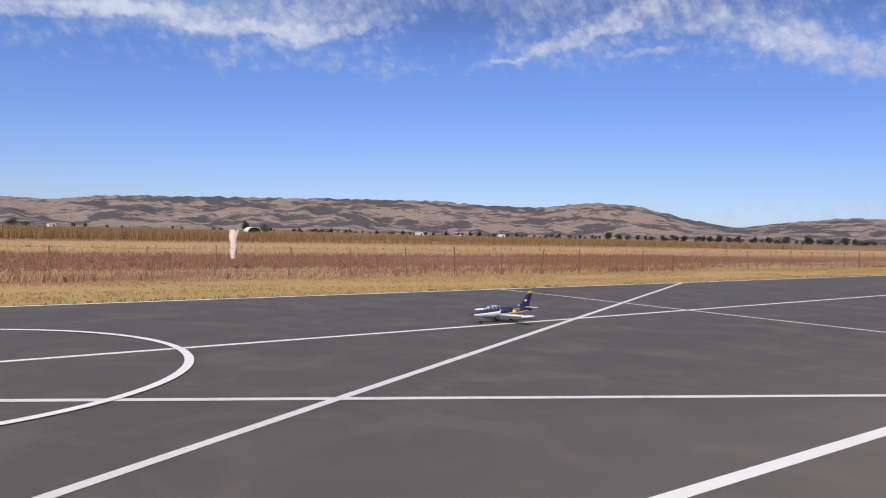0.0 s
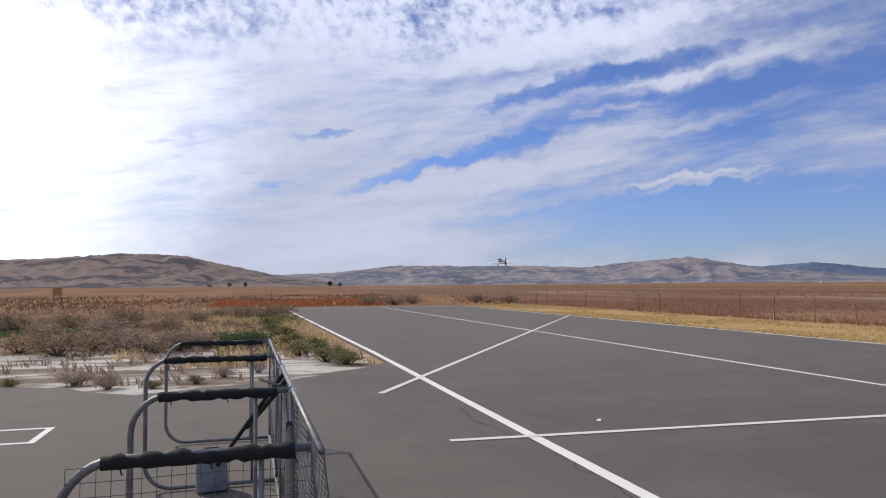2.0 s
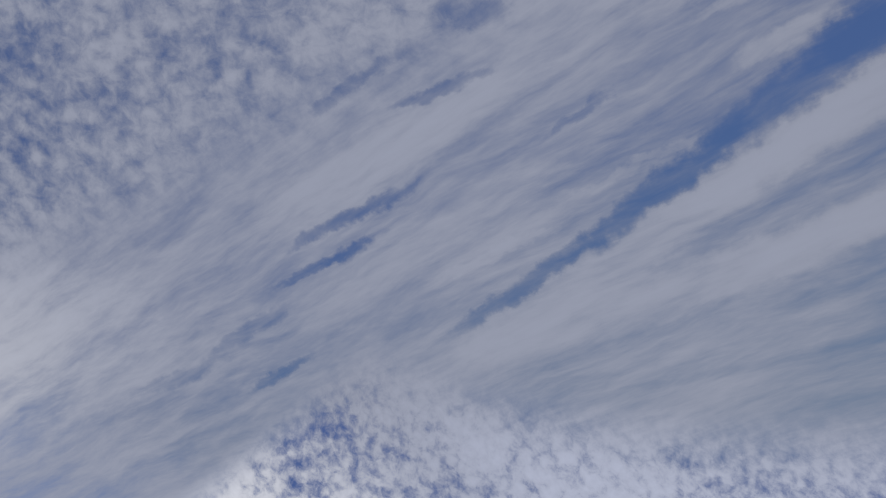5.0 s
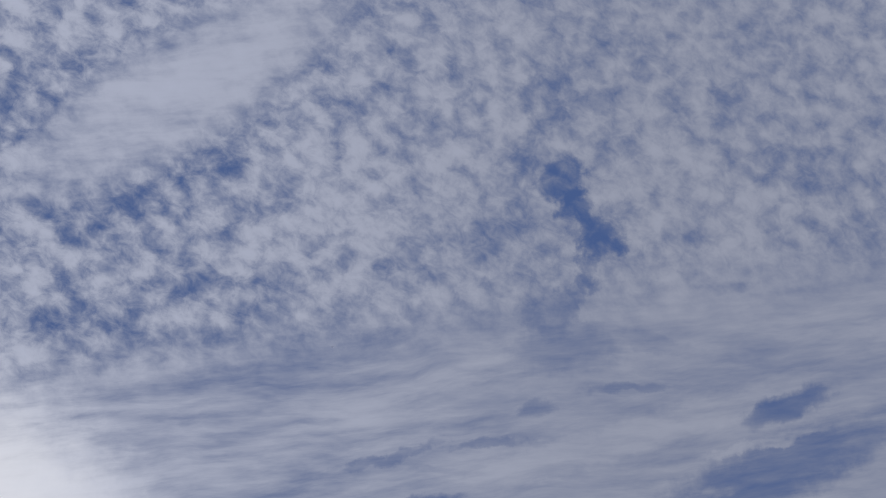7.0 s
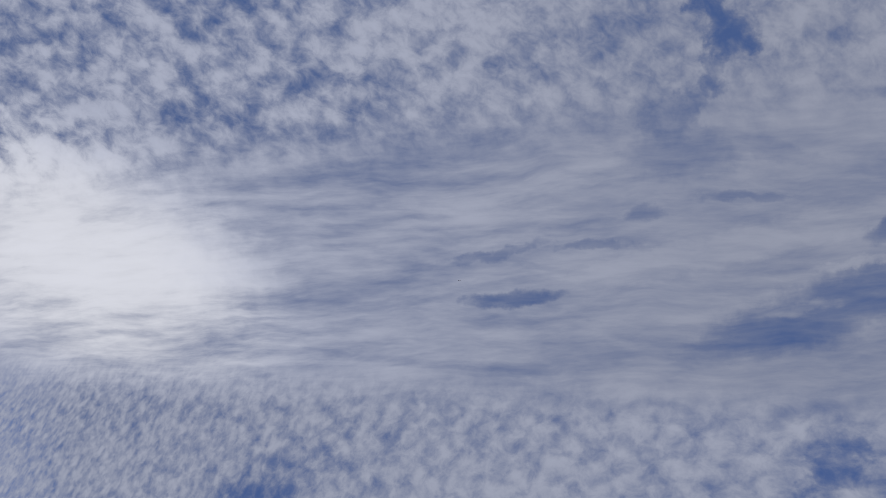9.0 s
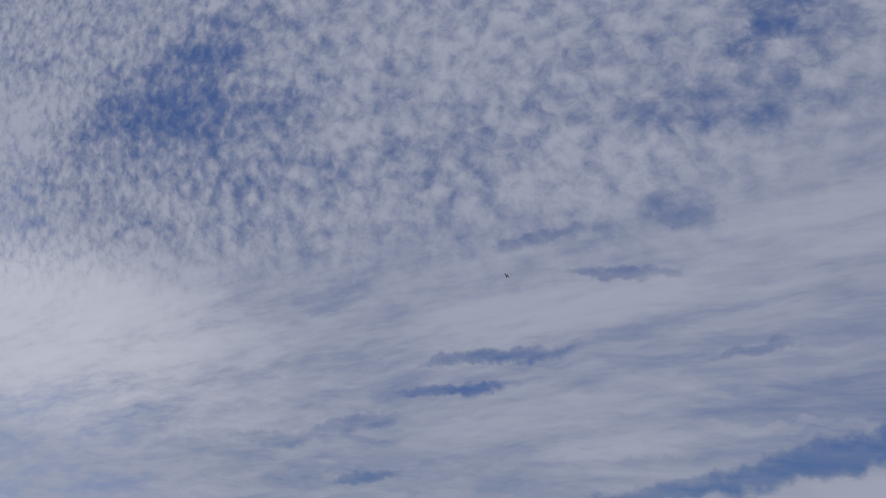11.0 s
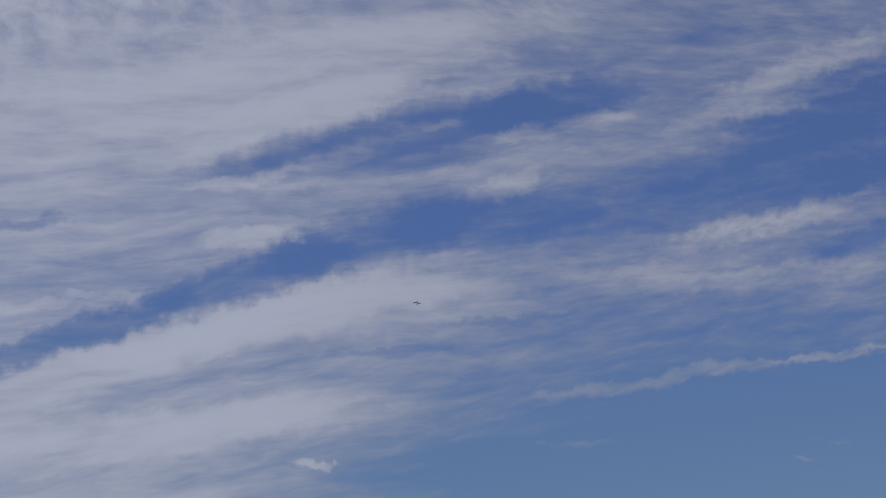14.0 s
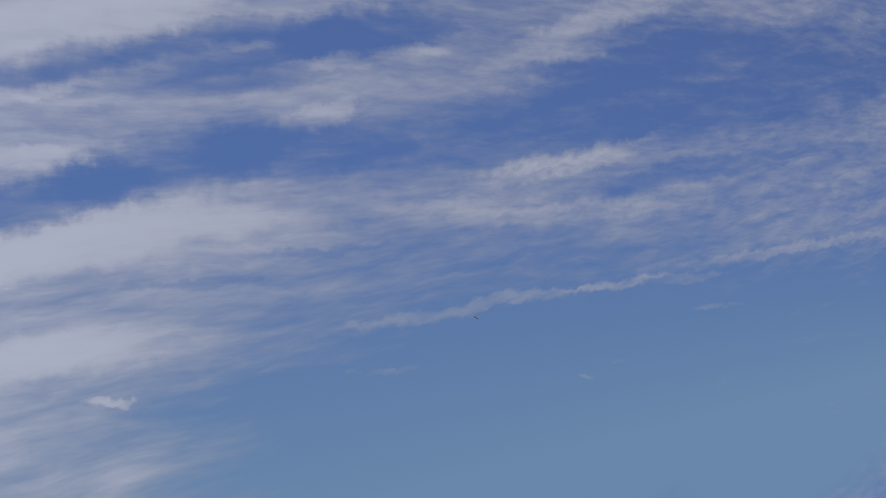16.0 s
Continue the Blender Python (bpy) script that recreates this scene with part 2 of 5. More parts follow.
def build_sky():
    net = Net(world.node_tree)
    net.nodes.clear()
    out, bg = net.nodes.new("ShaderNodeOutputWorld"), net.nodes.new("ShaderNodeBackground")
    sky = net.nodes.new("ShaderNodeTexSky")
    sky.sky_type, sky.sun_disc = "NISHITA", False
    sky.sun_elevation, sky.sun_rotation = radians(SUN_EL), radians(-SUN_AZ)
    sky.air_density, sky.dust_density, sky.ozone_density = 1.0, 0.25, 3.0
    d = net.vec("NORMALIZE", net.coord("Generated"))
    x, y, z = net.xyz(d)
    el = net.math("MULTIPLY", net.math("ARCSINE", z), 57.2958)
    az = net.math("MULTIPLY", net.math("ARCTAN2", net.math("MULTIPLY", x, -1.0), y), 57.2958)
    az = net.math("ADD", az, net.math("MULTIPLY", net.math("LESS_THAN", az, -90.0), 360.0))
    def sheet(axes):
        depth = net.vec("DOT_PRODUCT", d, axes[2])
        f = net.math("DIVIDE", 1.277, net.math("MAXIMUM", depth, 0.15))
        return net.math("MULTIPLY", net.vec("DOT_PRODUCT", d, axes[0]), f), net.math("MULTIPLY", net.vec("DOT_PRODUCT", d, axes[1]), f), depth

    def offset(p, scale, detail, amount):
        return net.vec("MULTIPLY", net.vec("SUBTRACT", net.noise(p, scale, detail, 0.6, colour=True), (0.5, 0.5, 0.5)), amount)

    def oval_of(v, cx, cy, rx, ry, ang):
        """Square of the distance from an oval's centre, in its half lengths; v has 1 for its third number."""
        c, s = math.cos(radians(ang)), math.sin(radians(ang))
        p = net.vec("DOT_PRODUCT", v, (c / rx, s / rx, -(c * cx + s * cy) / rx))
        q = net.vec("DOT_PRODUCT", v, (-s / ry, c / ry, (s * cx - c * cy) / ry))
        return net.math("MULTIPLY_ADD", p, p, net.math("MULTIPLY", q, q))

    def shapes(v, rows):
        total = None
        for cx, cy, rx, ry, ang, amp in rows:
            q = net.step(oval_of(v, cx, cy, rx, ry, ang), 0.06, 2.0, amp, 0.0)
            total = q if total is None else net.math("ADD", total, q)
        return total

    def clouds(p, rows, lumpy, size, slope, base, calm):
        """Thickness of a cloud sheet: ripples of altocumulus where lumpy, else drawn-out cirrus, with gaps and banks."""
        torn = net.vec("ADD", p, net.vec("ADD", offset(p, 5.0, 3, (0.09, 0.05, 0)), offset(p, 24.0, 4, (0.12, 0.04, 0))))
        turned = net.mapping(p, rot=-25, scale=(1.0, 0.8, 1), kind="TEXTURE")
        fine = net.noise(turned, size * 1.1, 6, 0.64, 0.3)
        cell = net.cells(net.vec("ADD", turned, offset(p, size, 3, (0.9 / size, 0.9 / size, 0))), size, "SMOOTH_F1")
        broad = net.noise(p, 4.0, 3)
        ripple = net.math("ADD", net.math("MULTIPLY", fine, 1.25), net.math("SUBTRACT", 0.23, net.math("MULTIPLY", cell, 0.55)))
        ripple = net.math("ADD", ripple, net.math("MULTIPLY", net.math("SUBTRACT", broad, 0.5), 0.35))
        bent = net.vec("ADD", p, offset(p, 3.0, 3, (0.1, 0.05, 0)))
        streak = net.noise(net.mapping(bent, rot=slope, scale=(1.0, 0.17, 1), kind="TEXTURE"), 2.6, 7, 0.6, 0.3)
        thread = net.noise(net.mapping(bent, rot=slope - 5, scale=(1.0, 0.2, 1), kind="TEXTURE"), 8.0, 6, 0.62, 0.2)
        drawn = net.math("ADD", net.math("MULTIPLY", streak, 0.95), net.math("SUBTRACT", net.math("MULTIPLY", thread, 0.6), 0.125))
        grain = net.math("ADD", net.math("MULTIPLY", ripple, lumpy), net.math("MULTIPLY", drawn, net.math("SUBTRACT", 1.0, lumpy)))
        grain = net.math("ADD", net.math("MULTIPLY", net.math("SUBTRACT", grain, 0.65), calm), 0.65)
        return net.math("ADD", net.math("ADD", grain, base), net.math("MULTIPLY", shapes(torn, rows), 0.42)), torn

    # the sheet over the west: lumps high up, drawn-out bands below, thinning to clear sky
    a, b, depth = sheet(WEST_AXES)
    west = net.join(a, b, 1.0)
    lumps = net.step(net.math("ADD", b, net.math("MULTIPLY", net.math("MAXIMUM", net.math("ADD", a, 0.4), 0.0), -0.35)), 0.05, 0.32)
    high, torn_w = clouds(west, WEST_LUMP_GAPS + WEST_LONG_GAPS + WEST_SLITS + WEST_BANKS + WEST_STREAKS + WEST_WISPS, lumps, 21.0, 9, net.math("ADD", net.step(a, -0.3, 1.3, 0.29, 0.02), net.math("MULTIPLY", net.step(b, -0.15, -0.42, 0.0, -0.42), net.step(a, 0.0, 0.9))), 0.9)
    # the sheet overhead
    oa, ob, odepth = sheet(OVER_AXES)
    over = net.join(oa, ob, 1.0)
    o_lumps = net.math("MULTIPLY", net.step(net.math("ADD", ob, net.math("MULTIPLY", oa, -0.12)), -0.2, -0.02), net.step(oval_of(over, -0.35, 0.31, 0.26, 0.08, 32), 0.36, 2.25, 0.25, 1.0))
    top, torn_o = clouds(over, OVER_GAPS + OVER_SLITS + OVER_BANKS, o_lumps, 26.0, 8, 0.27, net.step(oa, -0.6, 0.6, 1.2, 0.8))
    # low clouds, seen at a slant
    lowc = net.join(net.math("MULTIPLY", az, -0.02229), net.math("MULTIPLY", el, 0.02229), 1.0)
    l_lumps = net.math("MAXIMUM", net.math("MULTIPLY", net.step(el, 15.0, 22.0, 0.0, 1.0), net.step(az, 88.0, 108.0, 0.3, 1.0)), net.step(az, 48.0, 28.0, 0.0, 0.6))
    low, torn_l = clouds(lowc, LOW_LUMP_GAPS + LOW_LONG_GAPS + LOW_BANKS + NORTHWEST_STREAKS + NORTH_CLOUDS, l_lumps, 46.0, 11, net.step(az, 60.0, 125.0, -0.12, 0.34), net.step(az, 60.0, 120.0, 0.9, 1.0))
    edge = net.math("MULTIPLY", net.step(az, 76.0, 90.0, 18.0, 32.0), net.step(az, 143.0, 162.0, 1.0, 0.25))
    sel = net.step(net.math("SUBTRACT", el, edge), -3.0, 4.0)
    up = net.math("MULTIPLY", net.step(ob, -0.68, -0.54), net.step(odepth, 0.42, 0.55))
    dens = net.math("ADD", net.math("MULTIPLY", high, sel), net.math("MULTIPLY", low, net.math("SUBTRACT", 1.0, sel)))
    dens = net.math("ADD", net.math("MULTIPLY", top, up), net.math("MULTIPLY", dens, net.math("SUBTRACT", 1.0, up)))
    aloft = net.math("MAXIMUM", sel, up)
    cover = net.step(dens, net.math("MULTIPLY_ADD", aloft, -0.08, 0.38), net.math("MULTIPLY_ADD", aloft, 0.14, 1.02))
    # whiter round the sun's side, where thick cloud scatters its light forward
    glow = net.step(oval_of(torn_l, -3.367, 0.25, 0.50, 0.36, 5), 0.09, 1.56, 1.0, 0.0)
    glow_w = net.step(oval_of(torn_w, -2.672, 0.077, 1.2, 0.3, -7), 0.16, 1.7, 0.6, 0.0)
    glow_o = net.step(oval_of(torn_o, -0.80, -0.38, 0.40, 0.23, -25), 0.05, 1.9, 1.0, 0.0)
    down = net.math("SUBTRACT", 1.0, aloft)
    glow_h = net.math("MAXIMUM", net.math("MULTIPLY", glow_o, up), net.math("MULTIPLY", glow_w, net.math("SUBTRACT", aloft, up)))
    glow_l = net.math("MULTIPLY", glow, down)
    bright = net.math("ADD", net.math("ADD", 1.0, net.math("MULTIPLY", glow_h, 0.55)), net.math("MULTIPLY", glow_l, 0.95))
    lit = net.math("MULTIPLY", net.math("MULTIPLY", net.step(el, 9.0, 24.0, 0.0, 0.42), net.math("MULTIPLY", net.step(az, 80.0, 100.0), net.step(az, 150.0, 122.0))), down)
    bright = net.math("MULTIPLY", bright, net.math("ADD", 1.0, net.math("MULTIPLY", lit, net.math("SUBTRACT", 1.0, glow))))
    # thick lumps catch more light than the veil between them
    bright = net.math("MULTIPLY", bright, net.step(dens, 0.5, 1.4, 0.9, 1.18))
    bright = net.math("MULTIPLY", bright, net.math("ADD", 1.0, net.math("MULTIPLY", net.step(a, -0.4, 1.0, 0.0, -0.14), net.math("SUBTRACT", aloft, up))))
    bright = net.math("MULTIPLY", bright, net.math("ADD", 1.0, net.math("MULTIPLY", net.step(oa, 0.6, -0.6, -0.1, 0.16), up)))
    white = net.mix(1.0, net.mix(net.math("MAXIMUM", glow_l, glow_h), (0.59, 0.63, 0.79), (0.65, 0.66, 0.72)), net.join(bright, bright, bright), "MULTIPLY")
    blue = net.mix(1.0, sky.outputs[0], SKY_TINT, "MULTIPLY")
    # high up the clear sky stays deep even beside the sun
    deep = net.ramp(net.math("DIVIDE", el, 90.0), [(0.0, (1.0, 1.0, 1.0)), (0.18, (0.5, 0.6, 1.0)), (0.33, (0.165, 0.275, 0.60)), (1.0, (0.155, 0.255, 0.56))])
    blue = net.mix(1.0, blue, deep, "DARKEN")
    # thin haze lightens the blue overhead, more so towards the runway's far end
    veil = net.ramp(net.step(b, 0.45, -0.75, 0.0, 1.0, False), [(0.0, (0.115, 0.205, 0.52)), (0.45, (0.13, 0.245, 0.60)), (1.0, (0.225, 0.385, 0.64))])
    veil = net.mix(net.math("MAXIMUM", sel, net.step(az, 92.0, 75.0)), (0.13, 0.225, 0.60), veil)
    veil = net.mix(up, veil, (0.118, 0.205, 0.50))
    blue = net.mix(net.math("MAXIMUM", net.math("MAXIMUM", up, net.math("MAXIMUM", net.step(el, 17.5, 24.0), net.math("MULTIPLY", net.step(el, 13.5, 18.0), net.step(az, 60.0, 45.0)))), net.math("MULTIPLY", net.step(el, 12.0, 27.0), net.step(az, 55.0, 90.0))), blue, veil)
    colour = net.mix(net.math("MULTIPLY", cover, 0.94), blue, white)
    net.put(bg.inputs[0], colour)
    bg.inputs[1].default_value = 1.0
    net.links.new(bg.outputs[0], out.inputs[0])


SKY_TINT = (0.071, 0.081, 0.126)
build_sky()

sun = new("sun", bpy.data.lights.new("sun", "SUN"))
sun.data.energy, sun.data.angle, sun.data.color = 3.5, radians(0.6), (1.0, 0.925, 0.82)
sun.matrix_world = look(bearing(SUN_AZ, 100 * math.cos(radians(SUN_EL)), 100 * math.sin(radians(SUN_EL))), (0, 0, 0))

# ---- materials ----
def material(name, rough=0.6, metal=0.0, spec=0.4):
    m = bpy.data.materials.new(name)
    m.use_nodes = True
    net = Net(m.node_tree)
    bsdf = net.nodes["Principled BSDF"]
    bsdf.inputs["Roughness"].default_value, bsdf.inputs["Metallic"].default_value = rough, metal
    bsdf.inputs["Specular IOR Level"].default_value = spec
    return m, net, bsdf


def bump(net, bsdf, height, strength=0.3, dist=0.02):
    n = net.nodes.new("ShaderNodeBump")
    n.inputs["Strength"].default_value, n.inputs["Distance"].default_value = strength, dist
    net.put(n.inputs["Height"], height)
    net.links.new(n.outputs[0], bsdf.inputs["Normal"])


def mottled(name, dark, light, scale=3.0, rough=0.6, metal=0.0, fine=40.0, strength=0.15, dist=0.003, spec=0.4, island=0.0, piece=0.0, thin=0.0):
    """A surface between two colours, at two scales; island and piece vary it from blade to blade or from thing to thing."""
    m, net, bsdf = material(name, rough, metal, spec)
    v = net.coord()
    big, small = net.noise(v, scale, 4), net.noise(v, fine, 3)
    f = net.math("ADD", net.math("MULTIPLY", big, 0.65), net.math("MULTIPLY", small, 0.35))
    if island:
        g = net.nodes.new("ShaderNodeNewGeometry")
        f = net.math("ADD", net.math("MULTIPLY", f, 1 - island), net.math("MULTIPLY", g.outputs["Random Per Island"], island))
    if piece:
        o = net.nodes.new("ShaderNodeObjectInfo")
        f = net.math("ADD", net.math("MULTIPLY", f, 1 - piece), net.math("MULTIPLY", o.outputs["Random"], piece))
    tone = net.mix(net.step(f, 0.28, 0.72), dark, light)
    net.put(bsdf.inputs["Base Color"], tone)
    if thin:
        # leaves and blades let light through
        t = net.nodes.new("ShaderNodeBsdfTranslucent")
        net.put(t.inputs["Color"], tone)
        s = net.nodes.new("ShaderNodeMixShader")
        s.inputs[0].default_value = thin
        net.links.new(bsdf.outputs[0], s.inputs[1])
        net.links.new(t.outputs[0], s.inputs[2])
        net.links.new(s.outputs[0], net.nodes["Material Output"].inputs[0])
    net.put(bsdf.inputs["Roughness"], net.step(small, 0.2, 0.8, max(rough - 0.08, 0.05), min(rough + 0.08, 1)))
    bump(net, bsdf, small, strength, dist)
    return m


def asphalt_material():
    m, net, bsdf = material("asphalt", 0.85, spec=0.25)
    v = net.coord()
    x, y, z = net.xyz(v)
    broad = net.noise(net.mapping(v, scale=(0.05, 0.16, 1)), 1.0, 5, 0.55, 0.4)
    stain = net.noise(v, 0.9, 6, 0.6, 0.8)
    grit = net.noise(v, 130, 2, 0.7)
    # the apron is older and paler than the runway
    age = net.step(net.math("ADD", y, net.math("MULTIPLY", net.math("SUBTRACT", broad, 0.5), 5.0)), 6.5, 0.0)
    west = net.step(x, 4.0, -22.0)
    age = net.math("MAXIMUM", net.math("MULTIPLY", age, 0.85), net.math("MULTIPLY", west, 0.8))
    col = net.mix(age, (0.078, 0.069, 0.060), (0.158, 0.135, 0.112))
    col = net.mix(net.step(broad, 0.35, 0.65, 0.0, 0.4), col, (0.095, 0.078, 0.066))
    col = net.mix(net.step(stain, 0.42, 0.72, 0.0, 0.5), col, (0.165, 0.14, 0.113))
    col = net.mix(net.step(stain, 0.42, 0.25, 0.0, 0.25), col, (0.056, 0.05, 0.044))
    col = net.mix(net.step(grit, 0.35, 0.7, 0.0, 0.35), col, (0.15, 0.134, 0.116))
    # hairline cracks on the old apron
    crack = net.cells(net.vec("ADD", v, net.vec("MULTIPLY", net.noise(v, 1.3, 4, colour=True), (0.9, 0.9, 0))), 0.28, "DISTANCE_TO_EDGE")
    line = net.math("MULTIPLY", net.step(crack, 0.0, 0.0022, 1.0, 0.0), net.math("MULTIPLY", age, net.step(net.noise(v, 0.4, 2), 0.45, 0.6)))
    col = net.mix(net.math("MULTIPLY", line, 0.5), col, (0.04, 0.037, 0.035))
    net.put(bsdf.inputs["Base Color"], col)
    bump(net, bsdf, grit, 0.35, 0.004)
    return m


def paint_material(name, wear, light=1.0):
    m, net, bsdf = material(name, 0.7, spec=0.3)
    v = net.coord()
    chip = net.math("ADD", net.math("MULTIPLY", net.noise(v, 55, 4, 0.7), 0.6), net.math("MULTIPLY", net.noise(v, 4, 4), 0.4))
    col = net.mix(net.noise(v, 2.0, 3), tuple(c * light for c in (0.70, 0.66, 0.59)), tuple(c * light for c in (0.82, 0.79, 0.73)))
    col = net.mix(net.step(chip, 0.62 - wear, 0.74 - wear * 0.6), col, (0.17, 0.16, 0.15))
    net.put(bsdf.inputs["Base Color"], col)
    bump(net, bsdf, chip, 0.2, 0.003)
    return m


def field_material():
    """Dry grassland: belts of mown grass, reddish weeds and straw beside the runway, bare salty earth by the apron."""
    m, net, bsdf = material("field", 0.95, spec=0.1)
    v = net.coord()
    x, y, z = net.xyz(v)
    drift = net.noise(net.mapping(v, scale=(0.012, 0.05, 1)), 1.0, 6, 0.6, 0.6)
    wide = net.math("ADD", y, net.math("MULTIPLY", net.math("SUBTRACT", drift, 0.5), net.step(y, 17.0, 70.0, 3.0, 60.0, False)))
    belts = net.ramp(net.math("DIVIDE", wide, 150.0), [
        (0.0, (0.414, 0.277, 0.134)), (0.112, (0.442, 0.284, 0.106)), (0.135, (0.470, 0.305, 0.125)), (0.152, (0.440, 0.262, 0.120)), (0.165, (0.300, 0.142, 0.082)),
        (0.27, (0.285, 0.128, 0.082)), (0.33, (0.42, 0.245, 0.125)), (0.39, (0.500, 0.318, 0.150)), (0.52, (0.500, 0.305, 0.145)), (0.62, (0.300, 0.178, 0.080)), (0.8, (0.27, 0.15, 0.065)), (1.0, (0.36, 0.21, 0.095))])
    # the far bank of the west field is mauve-brown
    mauve = net.math("MULTIPLY", net.step(x, -18.0, -48.0), net.step(y, 21.0, 27.0))
    belts = net.mix(net.math("MULTIPLY", mauve, net.step(drift, 0.66, 0.52, 0.25, 0.9)), belts, (0.165, 0.088, 0.058))
    strips = net.noise(net.mapping(v, rot=20, scale=(0.0016, 0.011, 1)), 1.0, 5, 0.6, 0.5)
    far = net.ramp(strips, [(0.30, (0.14, 0.070, 0.040)), (0.45, (0.20, 0.102, 0.052)), (0.55, (0.31, 0.18, 0.085)), (0.62, (0.17, 0.092, 0.047)), (0.72, (0.33, 0.205, 0.10))])
    col = net.mix(net.step(y, 60.0, 170.0), belts, far)
    # beyond the end of the runway the weeds are rust-coloured
    rust = net.ramp(net.noise(net.mapping(v, rot=30, scale=(0.02, 0.05, 1)), 1.0, 6, 0.65, 0.5), [
        (0.3, (0.115, 0.06, 0.035)), (0.46, (0.20, 0.10, 0.05)), (0.58, (0.27, 0.145, 0.07)), (0.75, (0.19, 0.115, 0.06))])
    end = net.math("MULTIPLY", net.step(x, -48.0, -62.0), net.step(y, 60.0, 12.0))
    col = net.mix(end, col, rust)
    # bare earth with salt crust between apron and weeds
    bare_n = net.noise(net.mapping(v, scale=(0.9, 0.22, 1)), 1.0, 8, 0.68, 0.8)
    bare = net.ramp(bare_n, [(0.30, (0.15, 0.105, 0.07)), (0.44, (0.22, 0.165, 0.12)), (0.50, (0.30, 0.25, 0.20)), (0.55, (0.60, 0.56, 0.50)), (0.62, (0.55, 0.51, 0.45)), (0.68, (0.28, 0.215, 0.155)), (0.8, (0.24, 0.15, 0.085))])
    side = net.step(net.math("ADD", y, net.math("MULTIPLY", net.math("SUBTRACT", bare_n, 0.5), 4.0)), 3.5, 2.0)
    weeds = net.mix(net.step(net.noise(v, 0.09, 5), 0.4, 0.62), (0.17, 0.105, 0.06), (0.28, 0.18, 0.10))
    soil = net.mix(net.step(net.math("ADD", x, net.math("MULTIPLY", net.math("SUBTRACT", bare_n, 0.5), 9.0)), -17.0, -24.0), bare, weeds)
    soil = net.mix(net.step(x, -30.0, -55.0), soil, rust)
    col = net.mix(side, col, soil)
    tuft = net.noise(v, 2.2, 6, 0.7)
    col = net.mix(net.step(tuft, 0.35, 0.7, 0.0, 0.34), col, net.mix(1.0, col, 0.45, "MULTIPLY"))
    net.put(bsdf.inputs["Base Color"], col)
    bump(net, bsdf, tuft, 0.6, 0.06)
    return m


def hill_material(name, grass, grass2, scrub, amount):
    m, net, bsdf = material(name, 0.95, spec=0.05)
    v = net.coord()
    x, y, z = net.xyz(v)
    patch = net.noise(net.mapping(v, scale=(0.0042, 0.0042, 0.009)), 1.0, 7, 0.62, 0.9)
    gully = net.noise(net.mapping(v, scale=(0.02, 0.02, 0.004)), 1.0, 4, 0.6, 0.4)
    g = net.mix(net.step(gully, 0.35, 0.65), grass, grass2)
    f = net.step(net.math("ADD", patch, net.math("MULTIPLY", net.math("SUBTRACT", gully, 0.5), 0.35)), 0.62 - amount, 0.70 - amount)
    net.put(bsdf.inputs["Base Color"], net.mix(net.math("MULTIPLY", f, 0.85), g, scrub))
    return m


ASPHALT = asphalt_material()
PAINT, WORN = paint_material("road_paint", 0.0, 1.04), paint_material("worn_paint", 0.08, 0.9)
FIELD = field_material()
TAR = mottled("tar", (0.02, 0.019, 0.018), (0.045, 0.042, 0.04), 2.0, 0.9)
HILL_TAN = hill_material("hill_tan", (0.305, 0.225, 0.18), (0.25, 0.185, 0.155), (0.062, 0.06, 0.072), 0.155)
HILL_WEST = hill_material("hill_west", (0.24, 0.18, 0.15), (0.18, 0.14, 0.125), (0.066, 0.064, 0.072), 0.135)
# the next two base colours have the pale blue of distance haze painted in
HILL_HAZED = hill_material("hill_hazed", (0.30, 0.255, 0.24), (0.21, 0.20, 0.22), (0.115, 0.13, 0.17), 0.16)
HILL_FAR_HAZED = hill_material("hill_far_hazed", (0.14, 0.18, 0.25), (0.12, 0.16, 0.23), (0.10, 0.135, 0.20), 0.2)
STRAW = mottled("straw", (0.50, 0.36, 0.20), (0.66, 0.49, 0.28), 0.4, 0.9, island=0.5, spec=0.1, thin=0.5)
MOWN = mottled("mown_grass", (0.42, 0.295, 0.125), (0.52, 0.375, 0.18), 0.25, 0.9, island=0.5, spec=0.1, thin=0.5)
RED_WEED = mottled("red_weed", (0.32, 0.165, 0.10), (0.45, 0.26, 0.165), 0.3, 0.9, island=0.5, spec=0.1, thin=0.5)
REED = mottled("reed", (0.24, 0.15, 0.065), (0.40, 0.26, 0.12), 0.2, 0.9, island=0.5, spec=0.1, thin=0.4)
RUST_WEED = mottled("rust_weed", (0.13, 0.065, 0.038), (0.27, 0.145, 0.078), 0.2, 0.9, island=0.5, spec=0.1, thin=0.4)
ORANGE_WEED = mottled("orange_weed", (0.36, 0.11, 0.045), (0.55, 0.21, 0.09), 0.4, 0.9, island=0.5, spec=0.1, thin=0.4)
DRY_BRUSH = mottled("dry_brush", (0.24, 0.175, 0.135), (0.44, 0.33, 0.25), 1.5, 0.95, island=0.6, spec=0.1, thin=0.5)
BROWN_BRUSH = mottled("brown_brush", (0.19, 0.135, 0.09), (0.36, 0.255, 0.165), 1.5, 0.95, island=0.6, spec=0.1, thin=0.5)
OLIVE = mottled("olive_leaf", (0.13, 0.125, 0.055), (0.31, 0.27, 0.12), 1.5, 0.8, island=0.6, spec=0.2, thin=0.5)
GREEN = mottled("green_leaf", (0.06, 0.10, 0.045), (0.15, 0.20, 0.085), 1.5, 0.7, island=0.6, spec=0.2, thin=0.5)
